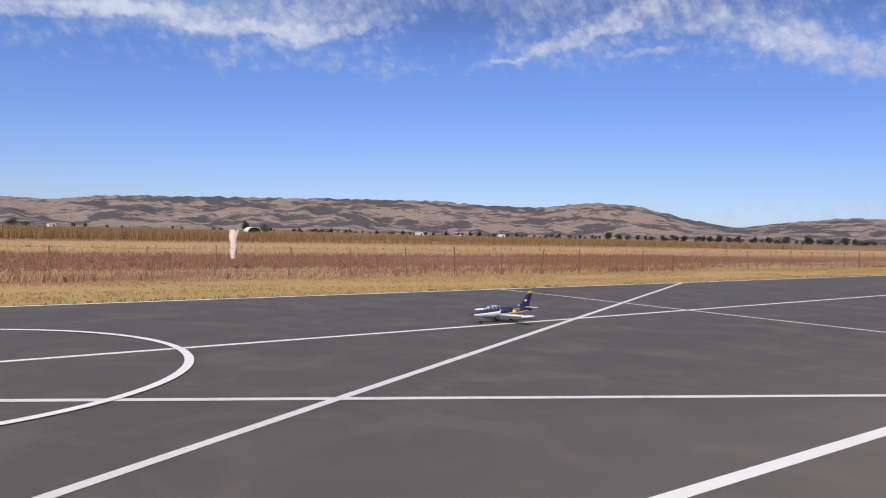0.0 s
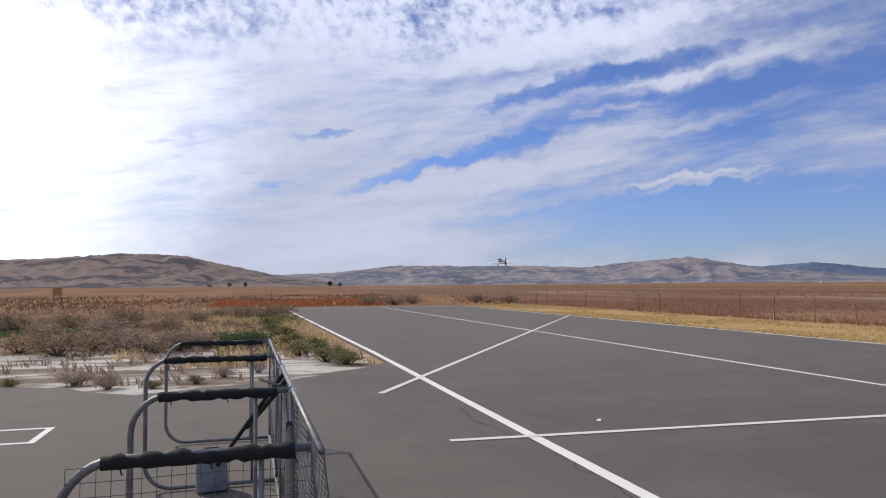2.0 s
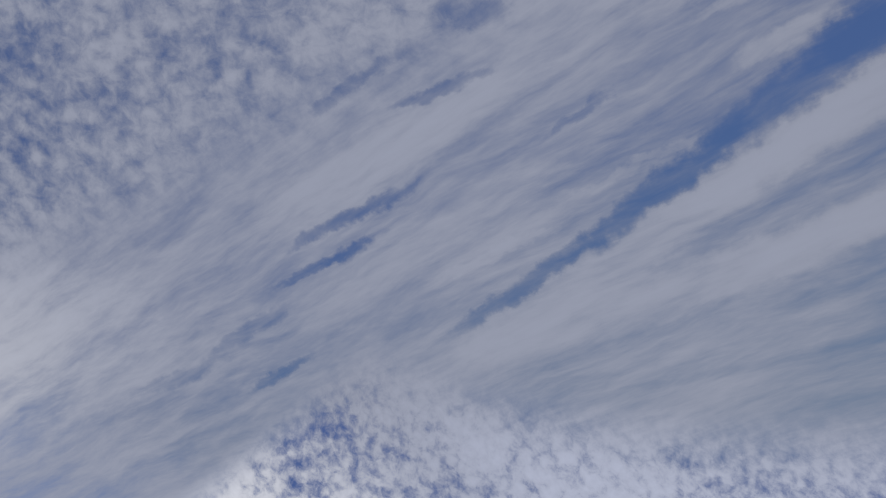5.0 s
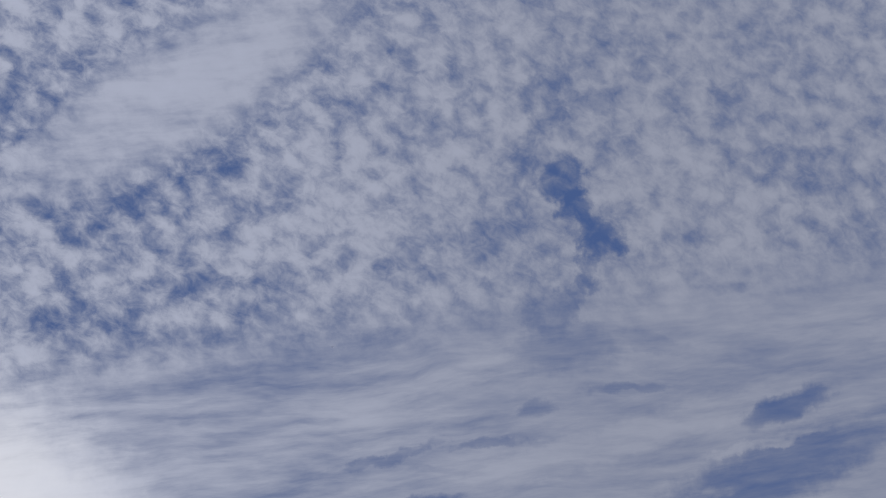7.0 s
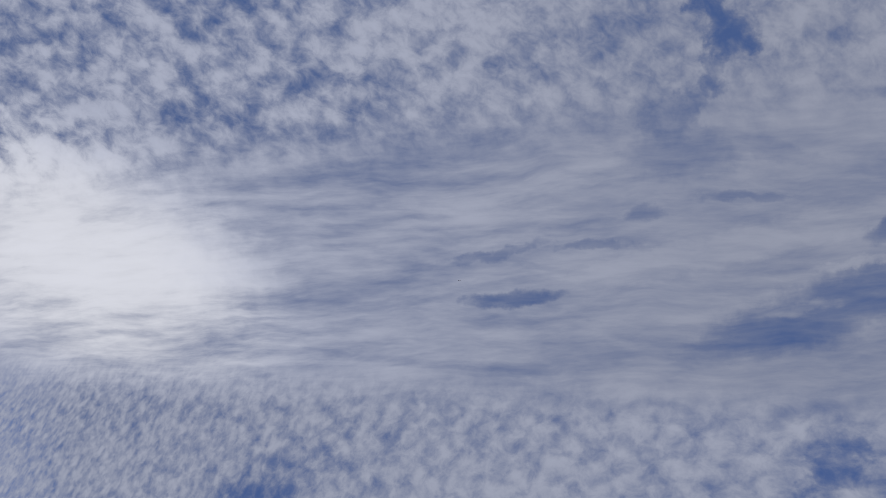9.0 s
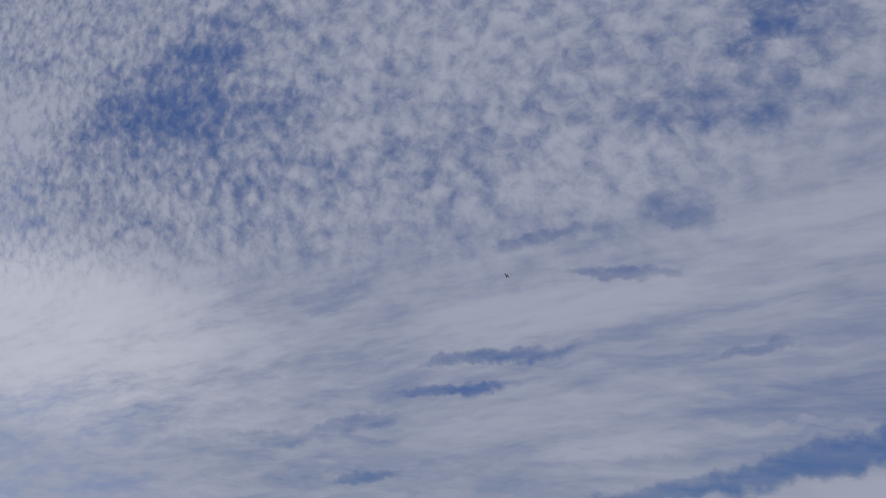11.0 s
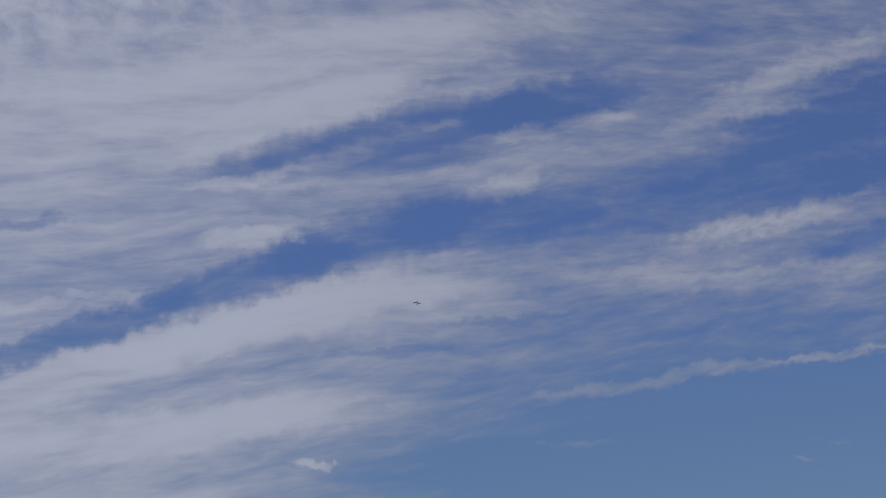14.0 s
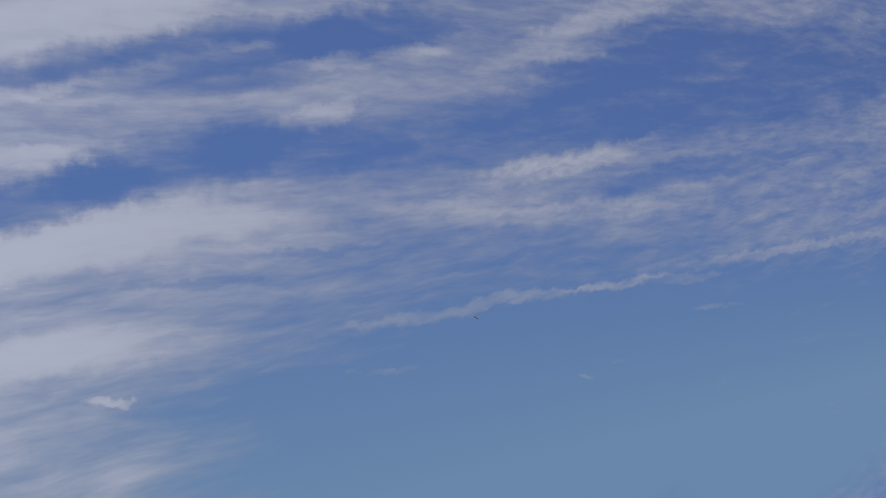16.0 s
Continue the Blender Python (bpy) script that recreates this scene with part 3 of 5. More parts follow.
TREE_LEAF = mottled("tree_leaf", (0.02, 0.028, 0.018), (0.055, 0.065, 0.04), 0.3, 0.8, island=0.6, spec=0.2)
BARK = mottled("bark", (0.07, 0.05, 0.035), (0.16, 0.12, 0.09), 2.0, 0.9)
RUST = mottled("rusty_post", (0.15, 0.085, 0.06), (0.28, 0.18, 0.13), 6.0, 0.85, piece=0.4)
WIRE = mottled("old_wire", (0.10, 0.085, 0.075), (0.18, 0.16, 0.14), 5.0, 0.6, 0.6)
WOOD = mottled("grey_wood", (0.13, 0.10, 0.075), (0.27, 0.21, 0.16), 3.0, 0.9, piece=0.3)
STEEL = mottled("galvanised_tube", (0.14, 0.135, 0.13), (0.27, 0.26, 0.25), 12.0, 0.5, 0.6)
FOAM = mottled("black_padding", (0.010, 0.010, 0.010), (0.024, 0.023, 0.022), 14.0, 0.85, strength=0.5, dist=0.006)
NETTING = mottled("grey_netting", (0.10, 0.10, 0.10), (0.19, 0.19, 0.185), 10.0, 0.8)
BAG = mottled("grey_canvas", (0.16, 0.17, 0.18), (0.27, 0.28, 0.29), 9.0, 0.85, strength=0.4, dist=0.008)
SOCK = mottled("sock_cloth", (0.74, 0.58, 0.50), (0.82, 0.74, 0.68), 2.0, 0.85)
WHITE_PANEL = mottled("white_sheet", (0.68, 0.68, 0.66), (0.8, 0.8, 0.78), 0.5, 0.6)
ROOF = mottled("shed_roof", (0.30, 0.28, 0.26), (0.5, 0.48, 0.45), 0.5, 0.6)
SIGN = mottled("sign_yellow", (0.40, 0.22, 0.06), (0.55, 0.32, 0.09), 4.0, 0.6)
PURPLE = mottled("purple_paint", (0.022, 0.011, 0.062), (0.032, 0.016, 0.082), 3.0, 0.28, spec=0.6, strength=0.03)
JET_WHITE = mottled("white_paint", (0.72, 0.72, 0.73), (0.82, 0.82, 0.82), 3.0, 0.3, spec=0.6, strength=0.03)
GOLD = mottled("gold_paint", (0.55, 0.33, 0.04), (0.66, 0.42, 0.06), 4.0, 0.35, spec=0.5, strength=0.03)
DARK = mottled("dark_rubber", (0.012, 0.012, 0.012), (0.03, 0.03, 0.03), 20.0, 0.7)
CHROME = mottled("bright_metal", (0.5, 0.5, 0.5), (0.65, 0.65, 0.65), 20.0, 0.25, 0.9)


def canopy_material():
    m, net, bsdf = material("clear_canopy", 0.06, spec=0.6)
    bsdf.inputs["Base Color"].default_value = (0.75, 0.8, 0.85, 1)
    bsdf.inputs["Transmission Weight"].default_value, bsdf.inputs["IOR"].default_value = 0.85, 1.2
    return m


CANOPY = canopy_material()


# ---- mesh helpers ----
def mesh_of(name, bm, mat, smooth=False):
    me = bpy.data.meshes.new(name)
    bm.normal_update()
    bm.to_mesh(me)
    bm.free()
    if smooth:
        for p in me.polygons:
            p.use_smooth = True
    me.materials.append(mat)
    return me


def part(name, bm, mat, parent, label="", smooth=False, at=None):
    ob = new(name, mesh_of(name, bm, mat, smooth) if isinstance(bm, bmesh.types.BMesh) else bm)
    ob.parent = parent
    if at is not None:
        ob.matrix_basis = at
    return tagged(ob, label)


def thing(name, at=None, label="", category="", group="", kind="", data=None):
    ob = new(name, data)
    if at is not None:
        ob.matrix_basis = at
    return tagged(ob, label, category, group, kind)


def pydata(name, verts, faces, mat, smooth=False):
    me = bpy.data.meshes.new(name)
    me.from_pydata(verts, [], faces)
    me.materials.append(mat)
    if smooth:
        me.polygons.foreach_set("use_smooth", [True] * len(me.polygons))
    me.update()
    return me


def box(bm, c, size, m=None, bevel=0.0):
    r = bmesh.ops.create_cube(bm, size=1.0, matrix=Matrix.Translation(c) @ Matrix.Diagonal((*size, 1)))
    if bevel:
        es = list({e for v in r["verts"] for e in v.link_edges})
        r = bmesh.ops.bevel(bm, geom=es, offset=bevel, segments=2, affect="EDGES", profile=0.5)
    if m is not None:
        bmesh.ops.transform(bm, matrix=m, verts=list({v for v in r["verts"]}))
    return bm


def tube(bm, pts, radius, sides=8, closed=False, cap=True):
    """A round bar along the points; radius may be a list, one for each."""
    pts = [Vector(p) for p in pts]
    n = len(pts)
    rad = radius if isinstance(radius, (list, tuple)) else [radius] * n
    rings, side = [], None
    for i, p in enumerate(pts):
        a = pts[(i - 1) % n] if (i or closed) else p
        b = pts[(i + 1) % n] if (i < n - 1 or closed) else p
        d = (b - a).normalized()
        if side is None:
            side = d.orthogonal().normalized()
        side = (side - d * side.dot(d)).normalized()
        up = d.cross(side)
        rings.append([bm.verts.new(p + (side * math.cos(k * math.tau / sides) + up * math.sin(k * math.tau / sides)) * rad[i]) for k in range(sides)])
    pairs = list(zip(rings, rings[1:])) + ([(rings[-1], rings[0])] if closed else [])
    for ra, rb in pairs:
        for k in range(sides):
            bm.faces.new((ra[k], ra[(k + 1) % sides], rb[(k + 1) % sides], rb[k]))
    if cap and not closed:
        bm.faces.new(rings[0][::-1])
        bm.faces.new(rings[-1])
    return bm


def loft(bm, rings, cap=True):
    vs = [[bm.verts.new(p) for p in r] for r in rings]
    n = len(vs[0])
    for a, b in zip(vs, vs[1:]):
        for k in range(n):
            bm.faces.new((a[k], a[(k + 1) % n], b[(k + 1) % n], b[k]))
    if cap:
        bm.faces.new(vs[0][::-1])
        bm.faces.new(vs[-1])
    bmesh.ops.recalc_face_normals(bm, faces=bm.faces)
    return bm


# ---- setting: field, asphalt, markings, hills ----
def build_field():
    radii = [0, 3, 8, 16, 30, 50, 80, 130, 220, 400, 800, 1600, 3000, 4700]
    verts, faces, n = [(0, 0, -0.03)], [], 72
    for r in radii[1:]:
        verts += [(r * math.cos(k * math.tau / n), r * math.sin(k * math.tau / n), -0.03) for k in range(n)]
    faces += [(0, 1 + k, 1 + (k + 1) % n) for k in range(n)]
    for i in range(len(radii) - 2):
        a, b = 1 + i * n, 1 + (i + 1) * n
        faces += [(a + k, b + k, b + (k + 1) % n, a + (k + 1) % n) for k in range(n)]
    thing("ground", RUN, "dry yellow and rust-brown grassland with bare salty earth", "ground", kind="structure", data=pydata("ground", verts, faces, FIELD))


def slab(name, outline, label, mat=None, z=0.0, depth=0.06):
    bm = bmesh.new()
    top = [bm.verts.new((u, v, z)) for u, v in outline]
    low = [bm.verts.new((u, v, z - depth)) for u, v in outline]
    bm.faces.new(top)
    for k in range(len(top)):
        j = (k + 1) % len(top)
        bm.faces.new((top[k], low[k], low[j], top[j]))
    bmesh.ops.recalc_face_normals(bm, faces=bm.faces)
    bmesh.ops.triangulate(bm, faces=[f for f in bm.faces if len(f.verts) > 4])
    return thing(name, RUN, label, "asphalt", kind="structure", data=mesh_of(name, bm, mat or ASPHALT))


def ragged(points, amp, seed):
    """The outline with crumbled edges."""
    rnd, out = random.Random(seed), []
    for (u0, v0), (u1, v1) in zip(points, points[1:]):
        n = max(1, int(math.hypot(u1 - u0, v1 - v0) / 0.5))
        out += [(u0 + (u1 - u0) * k / n + rnd.uniform(-amp, amp), v0 + (v1 - v0) * k / n + rnd.uniform(-amp, amp)) for k in range(n)]
    return out


def build_asphalt():
    slab("runway", [(WEST, NEAR - 0.45), (-16.0, NEAR - 0.12), (-2, NEAR - 0.12), (EAST, NEAR - 0.12), *[(EAST - k * (EAST - WEST) / 190, FAR + 0.17 + random.Random(k).uniform(-0.05, 0.06)) for k in range(191)]],
         "dark grey asphalt runway with worn white lines")
    edge = [(-15.6, NEAR - 0.12), (-15.0, 2.5), (-13.3, 0.8), (-12.2, -1.6), (-14.5, -4.6), (-17.0, -9.0), (-18.0, -16.0), (34, -16.0)]
    rag = ragged(edge[:-1] + [edge[-1]], 0.09, 5)
    rag = [(u, min(v, NEAR - 0.12)) for u, v in rag if v < NEAR - 0.1 or u < -14]
    slab("apron", [(34, NEAR - 0.12), (-15.6, NEAR - 0.12)] + [p for p in rag if p[1] < NEAR - 0.2 and p[0] < 33.5 and p[1] > -15.9] + [(34, -16.0)], "old pale grey asphalt apron with cracks")


def stripe(u0, v0, u1, v1, width, mat, z=0.004, label=""):
    d = Vector((u1 - u0, v1 - v0)).normalized()
    q = Vector((-d.y, d.x)) * width / 2
    n = max(2, int(math.hypot(u1 - u0, v1 - v0) / 1.5))
    verts, faces, rnd = [], [], random.Random(int(u0 * 7 + v1 * 13))
    for k in range(n + 1):
        u, v = u0 + (u1 - u0) * k / n, v0 + (v1 - v0) * k / n
        w = 1 + rnd.uniform(-0.06, 0.06)
        for s in (1, -1):
            verts.append((u + q.x * s * w, v + q.y * s * w, z))
    faces = [(2 * k, 2 * k + 1, 2 * k + 3, 2 * k + 2) for k in range(n)]
    return thing("line_marking", RUN, label, "road marking", kind="structure", data=pydata("line_marking", verts, faces, mat))


# the near edge line was painted by hand and wanders a little
EDGE_LINE = [(-54, 2.78), (-18, 3.06), (-2, 3.02), (9, 2.7), (56, 2.4)]


def build_markings():
    for (u0, v0), (u1, v1) in zip(EDGE_LINE, EDGE_LINE[1:]):
        stripe(u0, v0, u1, v1, 0.135, PAINT, label="white painted runway edge line")
    stripe(WEST + 2, FAR, EAST - 2, FAR, 0.12, PAINT, label="white painted runway edge line beside grass")
    stripe(WEST + 2, CENTRE, EAST - 2, CENTRE, 0.11, PAINT, label="white painted runway centre line")
    stripe(WEST + 2, NEAR, WEST + 2, FAR, 0.11, WORN, 0.006, "faded white line across the runway end")
    for i, (u0, v0, u1, v1) in enumerate(((-3.5, 2.8, 23.8, FAR), (-14.2, FAR, 9.3, 2.9), (-7.55, 2.1, -6.95, FAR), (-11.1, 2.0, -34.4, FAR - 0.3), (14.5, FAR, 14.5, 3.1))):
        stripe(u0, v0, u1, v1, 0.11, WORN, 0.0045 + 0.0013 * i, "faded white line across grey asphalt")
    n = 96
    verts, faces = [], []
    for k in range(n):
        a = k * math.tau / n
        for r in (3.18, 3.29):
            verts.append((-0.16 + r * math.cos(a), 9.95 + r * math.sin(a), 0.0125))
    faces = [(2 * k, 2 * k + 1, (2 * k + 3) % (2 * n), (2 * k + 2) % (2 * n)) for k in range(n)]
    thing("circle_marking", RUN, "white painted circle on the runway", "road marking", kind="structure", data=pydata("circle_marking", verts, faces, PAINT))
    stripe(-8.2, 4.2, -8.08, 4.12, 0.05, PAINT, 0.005, "stray white paint dab on asphalt")
    # outlined standing boxes on the apron
    for u, v, a, b in ((-7.62, -0.28, 0.26, 0.36), (-11.7, -0.3, 0.27, 0.36), (-9.22, -2.95, 0.46, 0.75)):
        verts, faces = [], []
        for x0, y0, x1, y1 in ((-a, -b, a, 0.08 - b), (-a, b - 0.08, a, b), (-a, 0.08 - b, 0.08 - a, b - 0.08), (a - 0.08, 0.08 - b, a, b - 0.08)):
            first = len(verts)
            verts += [(u + x0, v + y0, 0.005), (u + x1, v + y0, 0.005), (u + x1, v + y1, 0.005), (u + x0, v + y1, 0.005)]
            faces.append((first, first + 1, first + 2, first + 3))
        thing("box_marking", RUN, "white painted outline of a standing box", "road marking", "standing boxes", "structure", pydata("box_marking", verts, faces, PAINT))
    stripe(-4.04, 2.02, -3.4, 2.3, 0.09, PAINT, 0.006, "short white painted dash on the apron")
    # long cracks beside the edge line
    rnd = random.Random(3)
    for u0, u1, v0 in ((-9.5, -3.5, NEAR - 0.22), (-5.2, 1.0, NEAR - 0.3)):
        verts, faces, v = [], [], v0
        u = u0
        while u < u1:
            v += rnd.uniform(-0.07, 0.07) + (v0 - v) * 0.1
            w = rnd.uniform(0.002, 0.008)
            verts += [(u, v + w, 0.003), (u, v - w, 0.003)]
            u += rnd.uniform(0.06, 0.16)
        faces = [(2 * k, 2 * k + 1, 2 * k + 3, 2 * k + 2) for k in range(len(verts) // 2 - 1)]
        thing("crack", RUN, "dark crack running through the old asphalt", "crack", kind="structure", data=pydata("crack", verts, faces, TAR))


def hills(name, profile, dist, deep, mat, label, seed, rough=1.0):
    """A range of hills: its ridge line stands at the given bearings and elevations, with spurs and gullies before it."""
    az0, az1 = profile[0][0], profile[-1][0]
    na, nr = int(abs(az1 - az0) * 5), 26
    verts, faces = [], []
    pa, pe = [p[0] for p in profile], [p[1] for p in profile]
    for i in range(na + 1):
        az = az0 + (az1 - az0) * i / na
        # smooth ridge between the summits
        el = float(np.mean(np.interp([az - 0.5, az - 0.2, az, az + 0.2, az + 0.5], pa, pe)))
        top = math.tan(radians(max(el, 0.02))) * dist
        for j in range(nr + 1):
            s = j / nr
            r = dist - deep * (1 - s)
            rise = s ** 1.35
            nz = noise.fractal(Vector((az * 0.22 + seed, s * 2.2, seed)), 1.0, 2.0, 5) * 0.30 + abs(noise.noise(Vector((az * 0.4 + s * 1.3, s * 1.6 + seed, 0)))) * -0.35 + noise.fractal(Vector((az * 1.1 - s * 2, s * 5, seed)), 1.0, 2.0, 3) * 0.06
            h = top * (rise + nz * math.sin(math.pi * min(s, 1.0)) * 0.75 * rough)
            h += top * 0.045 * noise.fractal(Vector((az * 1.7, seed, s * 6)), 1.0, 2.0, 3) * s
            verts.append(tuple(bearing(az, r, max(h, -1.0) if s > 0.02 else -2.0)))
        verts.append(tuple(bearing(az, dist + 180, -2.0)))
    w = nr + 2
    for i in range(na):
        for j in range(w - 1):
            faces.append((i * w + j, i * w + j + 1, (i + 1) * w + j + 1, (i + 1) * w + j))
    thing(name, None, label, "hills", kind="structure", data=pydata(name, verts, faces, mat, True))


def build_hills():
    hills("hills_north", [(-60, 2.2), (-40, 2.0), (-31.5, 1.75), (-29, 1.83), (-25.7, 1.5), (-22, 1.0), (-18, 1.75), (-15, 2.5), (-11.7, 2.78), (-7.4, 2.35), (-3, 2.4), (0.2, 2.64),
                          (6.5, 2.66), (13.4, 2.55), (19.6, 2.4), (24.6, 2.3), (29.3, 1.8), (34.5, 2.0), (39.8, 2.1), (43.8, 1.79), (46.5, 1.05), (49, 1.1), (54, 0.46), (58, 0.2), (62, 0.02)],
          4000, 1500, HILL_TAN, "bare golden-brown hills with dark oak patches", 1.3, 0.6)
    hills("hills_west", [(120, 0.05), (122, 0.45), (124.6, 0.75), (128.5, 1.6), (132.3, 2.42), (136, 2.48), (141, 2.05), (147, 1.82), (152, 1.35), (160, 1.6), (175, 1.2), (200, 0.9)],
          3300, 1300, HILL_WEST, "bare grey-brown hill with scattered scrub", 4.1)
    # both ranges below carry their haze in the base colour
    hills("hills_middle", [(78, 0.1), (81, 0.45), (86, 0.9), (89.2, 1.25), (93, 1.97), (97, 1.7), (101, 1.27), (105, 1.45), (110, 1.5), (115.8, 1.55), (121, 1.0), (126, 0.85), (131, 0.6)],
          4250, 1200, HILL_HAZED, "distant grey-brown hills with scrub, haze painted into their colour", 7.7)
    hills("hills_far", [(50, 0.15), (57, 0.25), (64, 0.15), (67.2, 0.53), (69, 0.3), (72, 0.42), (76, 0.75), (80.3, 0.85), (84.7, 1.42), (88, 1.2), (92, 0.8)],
          4650, 300, HILL_FAR_HAZED, "far ridge coloured blue for distance haze", 11.2, 0.4)


build_field()
build_asphalt()
build_markings()
build_hills()


# ---- vegetation ----
def tufts(name, n, spot, heights, width, blades, mat, label, seed, lean=0.35):
    """Blades of grass in tufts, one thin pointed leaf each, spread over a stretch of ground."""
    rng = np.random.default_rng(seed)
    uv = spot(rng, n)
    n = len(uv)
    m = n * blades
    base = np.repeat(uv, blades, axis=0) + rng.normal(0, 0.07, (m, 2)) * (0.4 + heights[1])
    h = np.repeat(rng.uniform(heights[0], heights[1], n), blades) * rng.uniform(0.6, 1.0, m)
    yaw, tip = rng.uniform(0, np.pi, m), rng.normal(0, lean, (m, 2)) * h[:, None]
    d = np.stack([np.cos(yaw), np.sin(yaw)], 1) * (width * rng.uniform(0.6, 1.3, m))[:, None]
    verts = np.empty((m, 4, 3))
    verts[:, 0, :2], verts[:, 1, :2], verts[:, 2, :2], verts[:, 3, :2] = base - d, base + d, base + tip * 0.4 + d * 0.7, base + tip
    verts[:, 0:2, 2], verts[:, 2, 2], verts[:, 3, 2] = -0.04, h * 0.55, h
    idx = np.arange(m)[:, None] * 4
    faces = np.concatenate([idx + np.array([[0, 1, 2]]), idx + np.array([[0, 2, 3]])]).tolist()
    return thing(name, RUN, label, "grass", kind="stuff", data=pydata(name, verts.reshape(-1, 3).tolist(), faces, mat))


def belt(u0, u1, v0, v1, clump=0.12, thr=-0.05, near=1.0):
    """Spots in a belt along the runway, in drifts; near over 1 crowds them to the belt's first edge."""
    def spot(rng, n):
        uv = np.stack([rng.uniform(u0, u1, n), v0 + (v1 - v0) * rng.uniform(0, 1, n) ** near], 1)
        keep = [noise.noise(Vector((u * clump * 0.5, v * clump * 1.6, v0))) + rng.uniform(-0.25, 0.25) > thr for u, v in uv]
        return uv[np.array(keep)]
    return spot


def green_patch(rng, n):
    """Spots of the green strip, round a low wet hollow."""
    az, dist = np.radians(rng.normal(146.0, 3.6, n)), rng.normal(32.0, 1.3, n)
    x, y = -np.sin(az) * dist, np.cos(az) * dist
    return np.stack([x * CU + y * SU, y * CU - x * SU], 1)


def build_grass():
    tufts("mown_grass", 26000, belt(WEST - 8, 60, FAR + 0.22, 23.0, 0.5, -0.1), (0.01, 0.032), 0.012, 3, MOWN, "short dry mown grass beside the runway", 1)
    tufts("edge_weeds", 900, belt(WEST, 60, FAR + 0.16, FAR + 0.5, 1.4, 0.05), (0.02, 0.07), 0.014, 4, OLIVE, "low olive weeds along the asphalt edge", 2)
    tufts("red_weeds", 26000, belt(-66, 66, 23.0, 46.0, 0.1, -0.12, 1.4), (0.08, 0.28), 0.018, 4, RED_WEED, "reddish-brown dry weeds along the fence", 3)
    tufts("straw_grass", 9000, belt(-30, 70, 22.2, 27.0, 0.3, 0.0), (0.08, 0.3), 0.014, 4, STRAW, "pale dry grass under the wire fence", 4)
    tufts("tall_straw", 22000, belt(-40, 130, 44.0, 120.0, 0.035, 0.02, 1.5), (0.10, 0.36), 0.02, 4, STRAW, "tall golden straw grass in the field", 5)
    tufts("far_weeds", 14000, belt(-160, 150, 60.0, 170.0, 0.03, 0.1, 1.4), (0.12, 0.36), 0.03, 4, RED_WEED, "patches of reddish weeds in the field", 6)
    tufts("tall_reeds", 15000, belt(-30, 190, 92.0, 135.0, 0.02, -0.05), (1.0, 1.95), 0.045, 4, REED, "tall olive-brown dried reeds across the field", 15, 0.12)
    tufts("green_grass", 2600, green_patch, (0.05, 0.2), 0.016, 5, GREEN, "low strip of green grass among brown weeds", 16)
    tufts("end_weeds", 11000, belt(-130, WEST - 2, -70, 30, 0.06, -0.05), (0.1, 0.32), 0.025, 4, RUST_WEED, "rust-brown weeds beyond the runway end", 7)
    tufts("end_straw", 1800, belt(-130, WEST - 2, -70, 30, 0.07, 0.1), (0.1, 0.35), 0.025, 4, STRAW, "dry straw beyond the runway end", 8)
    tufts("orange_weeds", 2600, belt(-84, WEST - 4, -3, 13, 0.1, -0.05), (0.1, 0.4), 0.03, 4, ORANGE_WEED, "orange-red weeds behind the runway end", 14)
    tufts("verge_weeds", 2600, belt(WEST, -15.6, -1.5, NEAR - 0.4, 0.35, 0.08), (0.05, 0.28), 0.014, 6, OLIVE, "olive weeds beside the runway edge line", 9)
    tufts("verge_straw", 4600, belt(WEST, -15.8, -3.0, NEAR - 0.4, 0.3, 0.0), (0.05, 0.25), 0.014, 6, STRAW, "dry straw beside the runway edge line", 10)
    tufts("side_weeds", 7000, belt(WEST, -19.0, -40.0, 0.5, 0.16, 0.05), (0.05, 0.26), 0.018, 5, BROWN_BRUSH, "brown weeds on bare earth", 11)
    tufts("salt_herbs", 900, belt(-21, -13.0, -14.0, 1.0, 0.6, 0.12), (0.05, 0.22), 0.012, 7, DRY_BRUSH, "small dry herbs on salty earth", 12)


def leaf_cloud(rng, n, inside, size):
    """n small leaves spread through a shape; inside(rng, n) gives their places."""
    c = inside(rng, n)
    a, b = rng.normal(0, 1, (n, 3)), rng.normal(0, 1, (n, 3))
    a /= np.linalg.norm(a, axis=1)[:, None]
    b = np.cross(a, b)
    b /= np.linalg.norm(b, axis=1)[:, None]
    s = (size * rng.uniform(0.5, 1.3, n))[:, None]
    v = np.stack([c - a * s, c + b * s * 0.5, c + a * s, c - b * s * 0.5], 1)
    return v.reshape(-1, 3).tolist(), (np.arange(n)[:, None] * 4 + np.array([[0, 1, 2, 3]])).tolist()


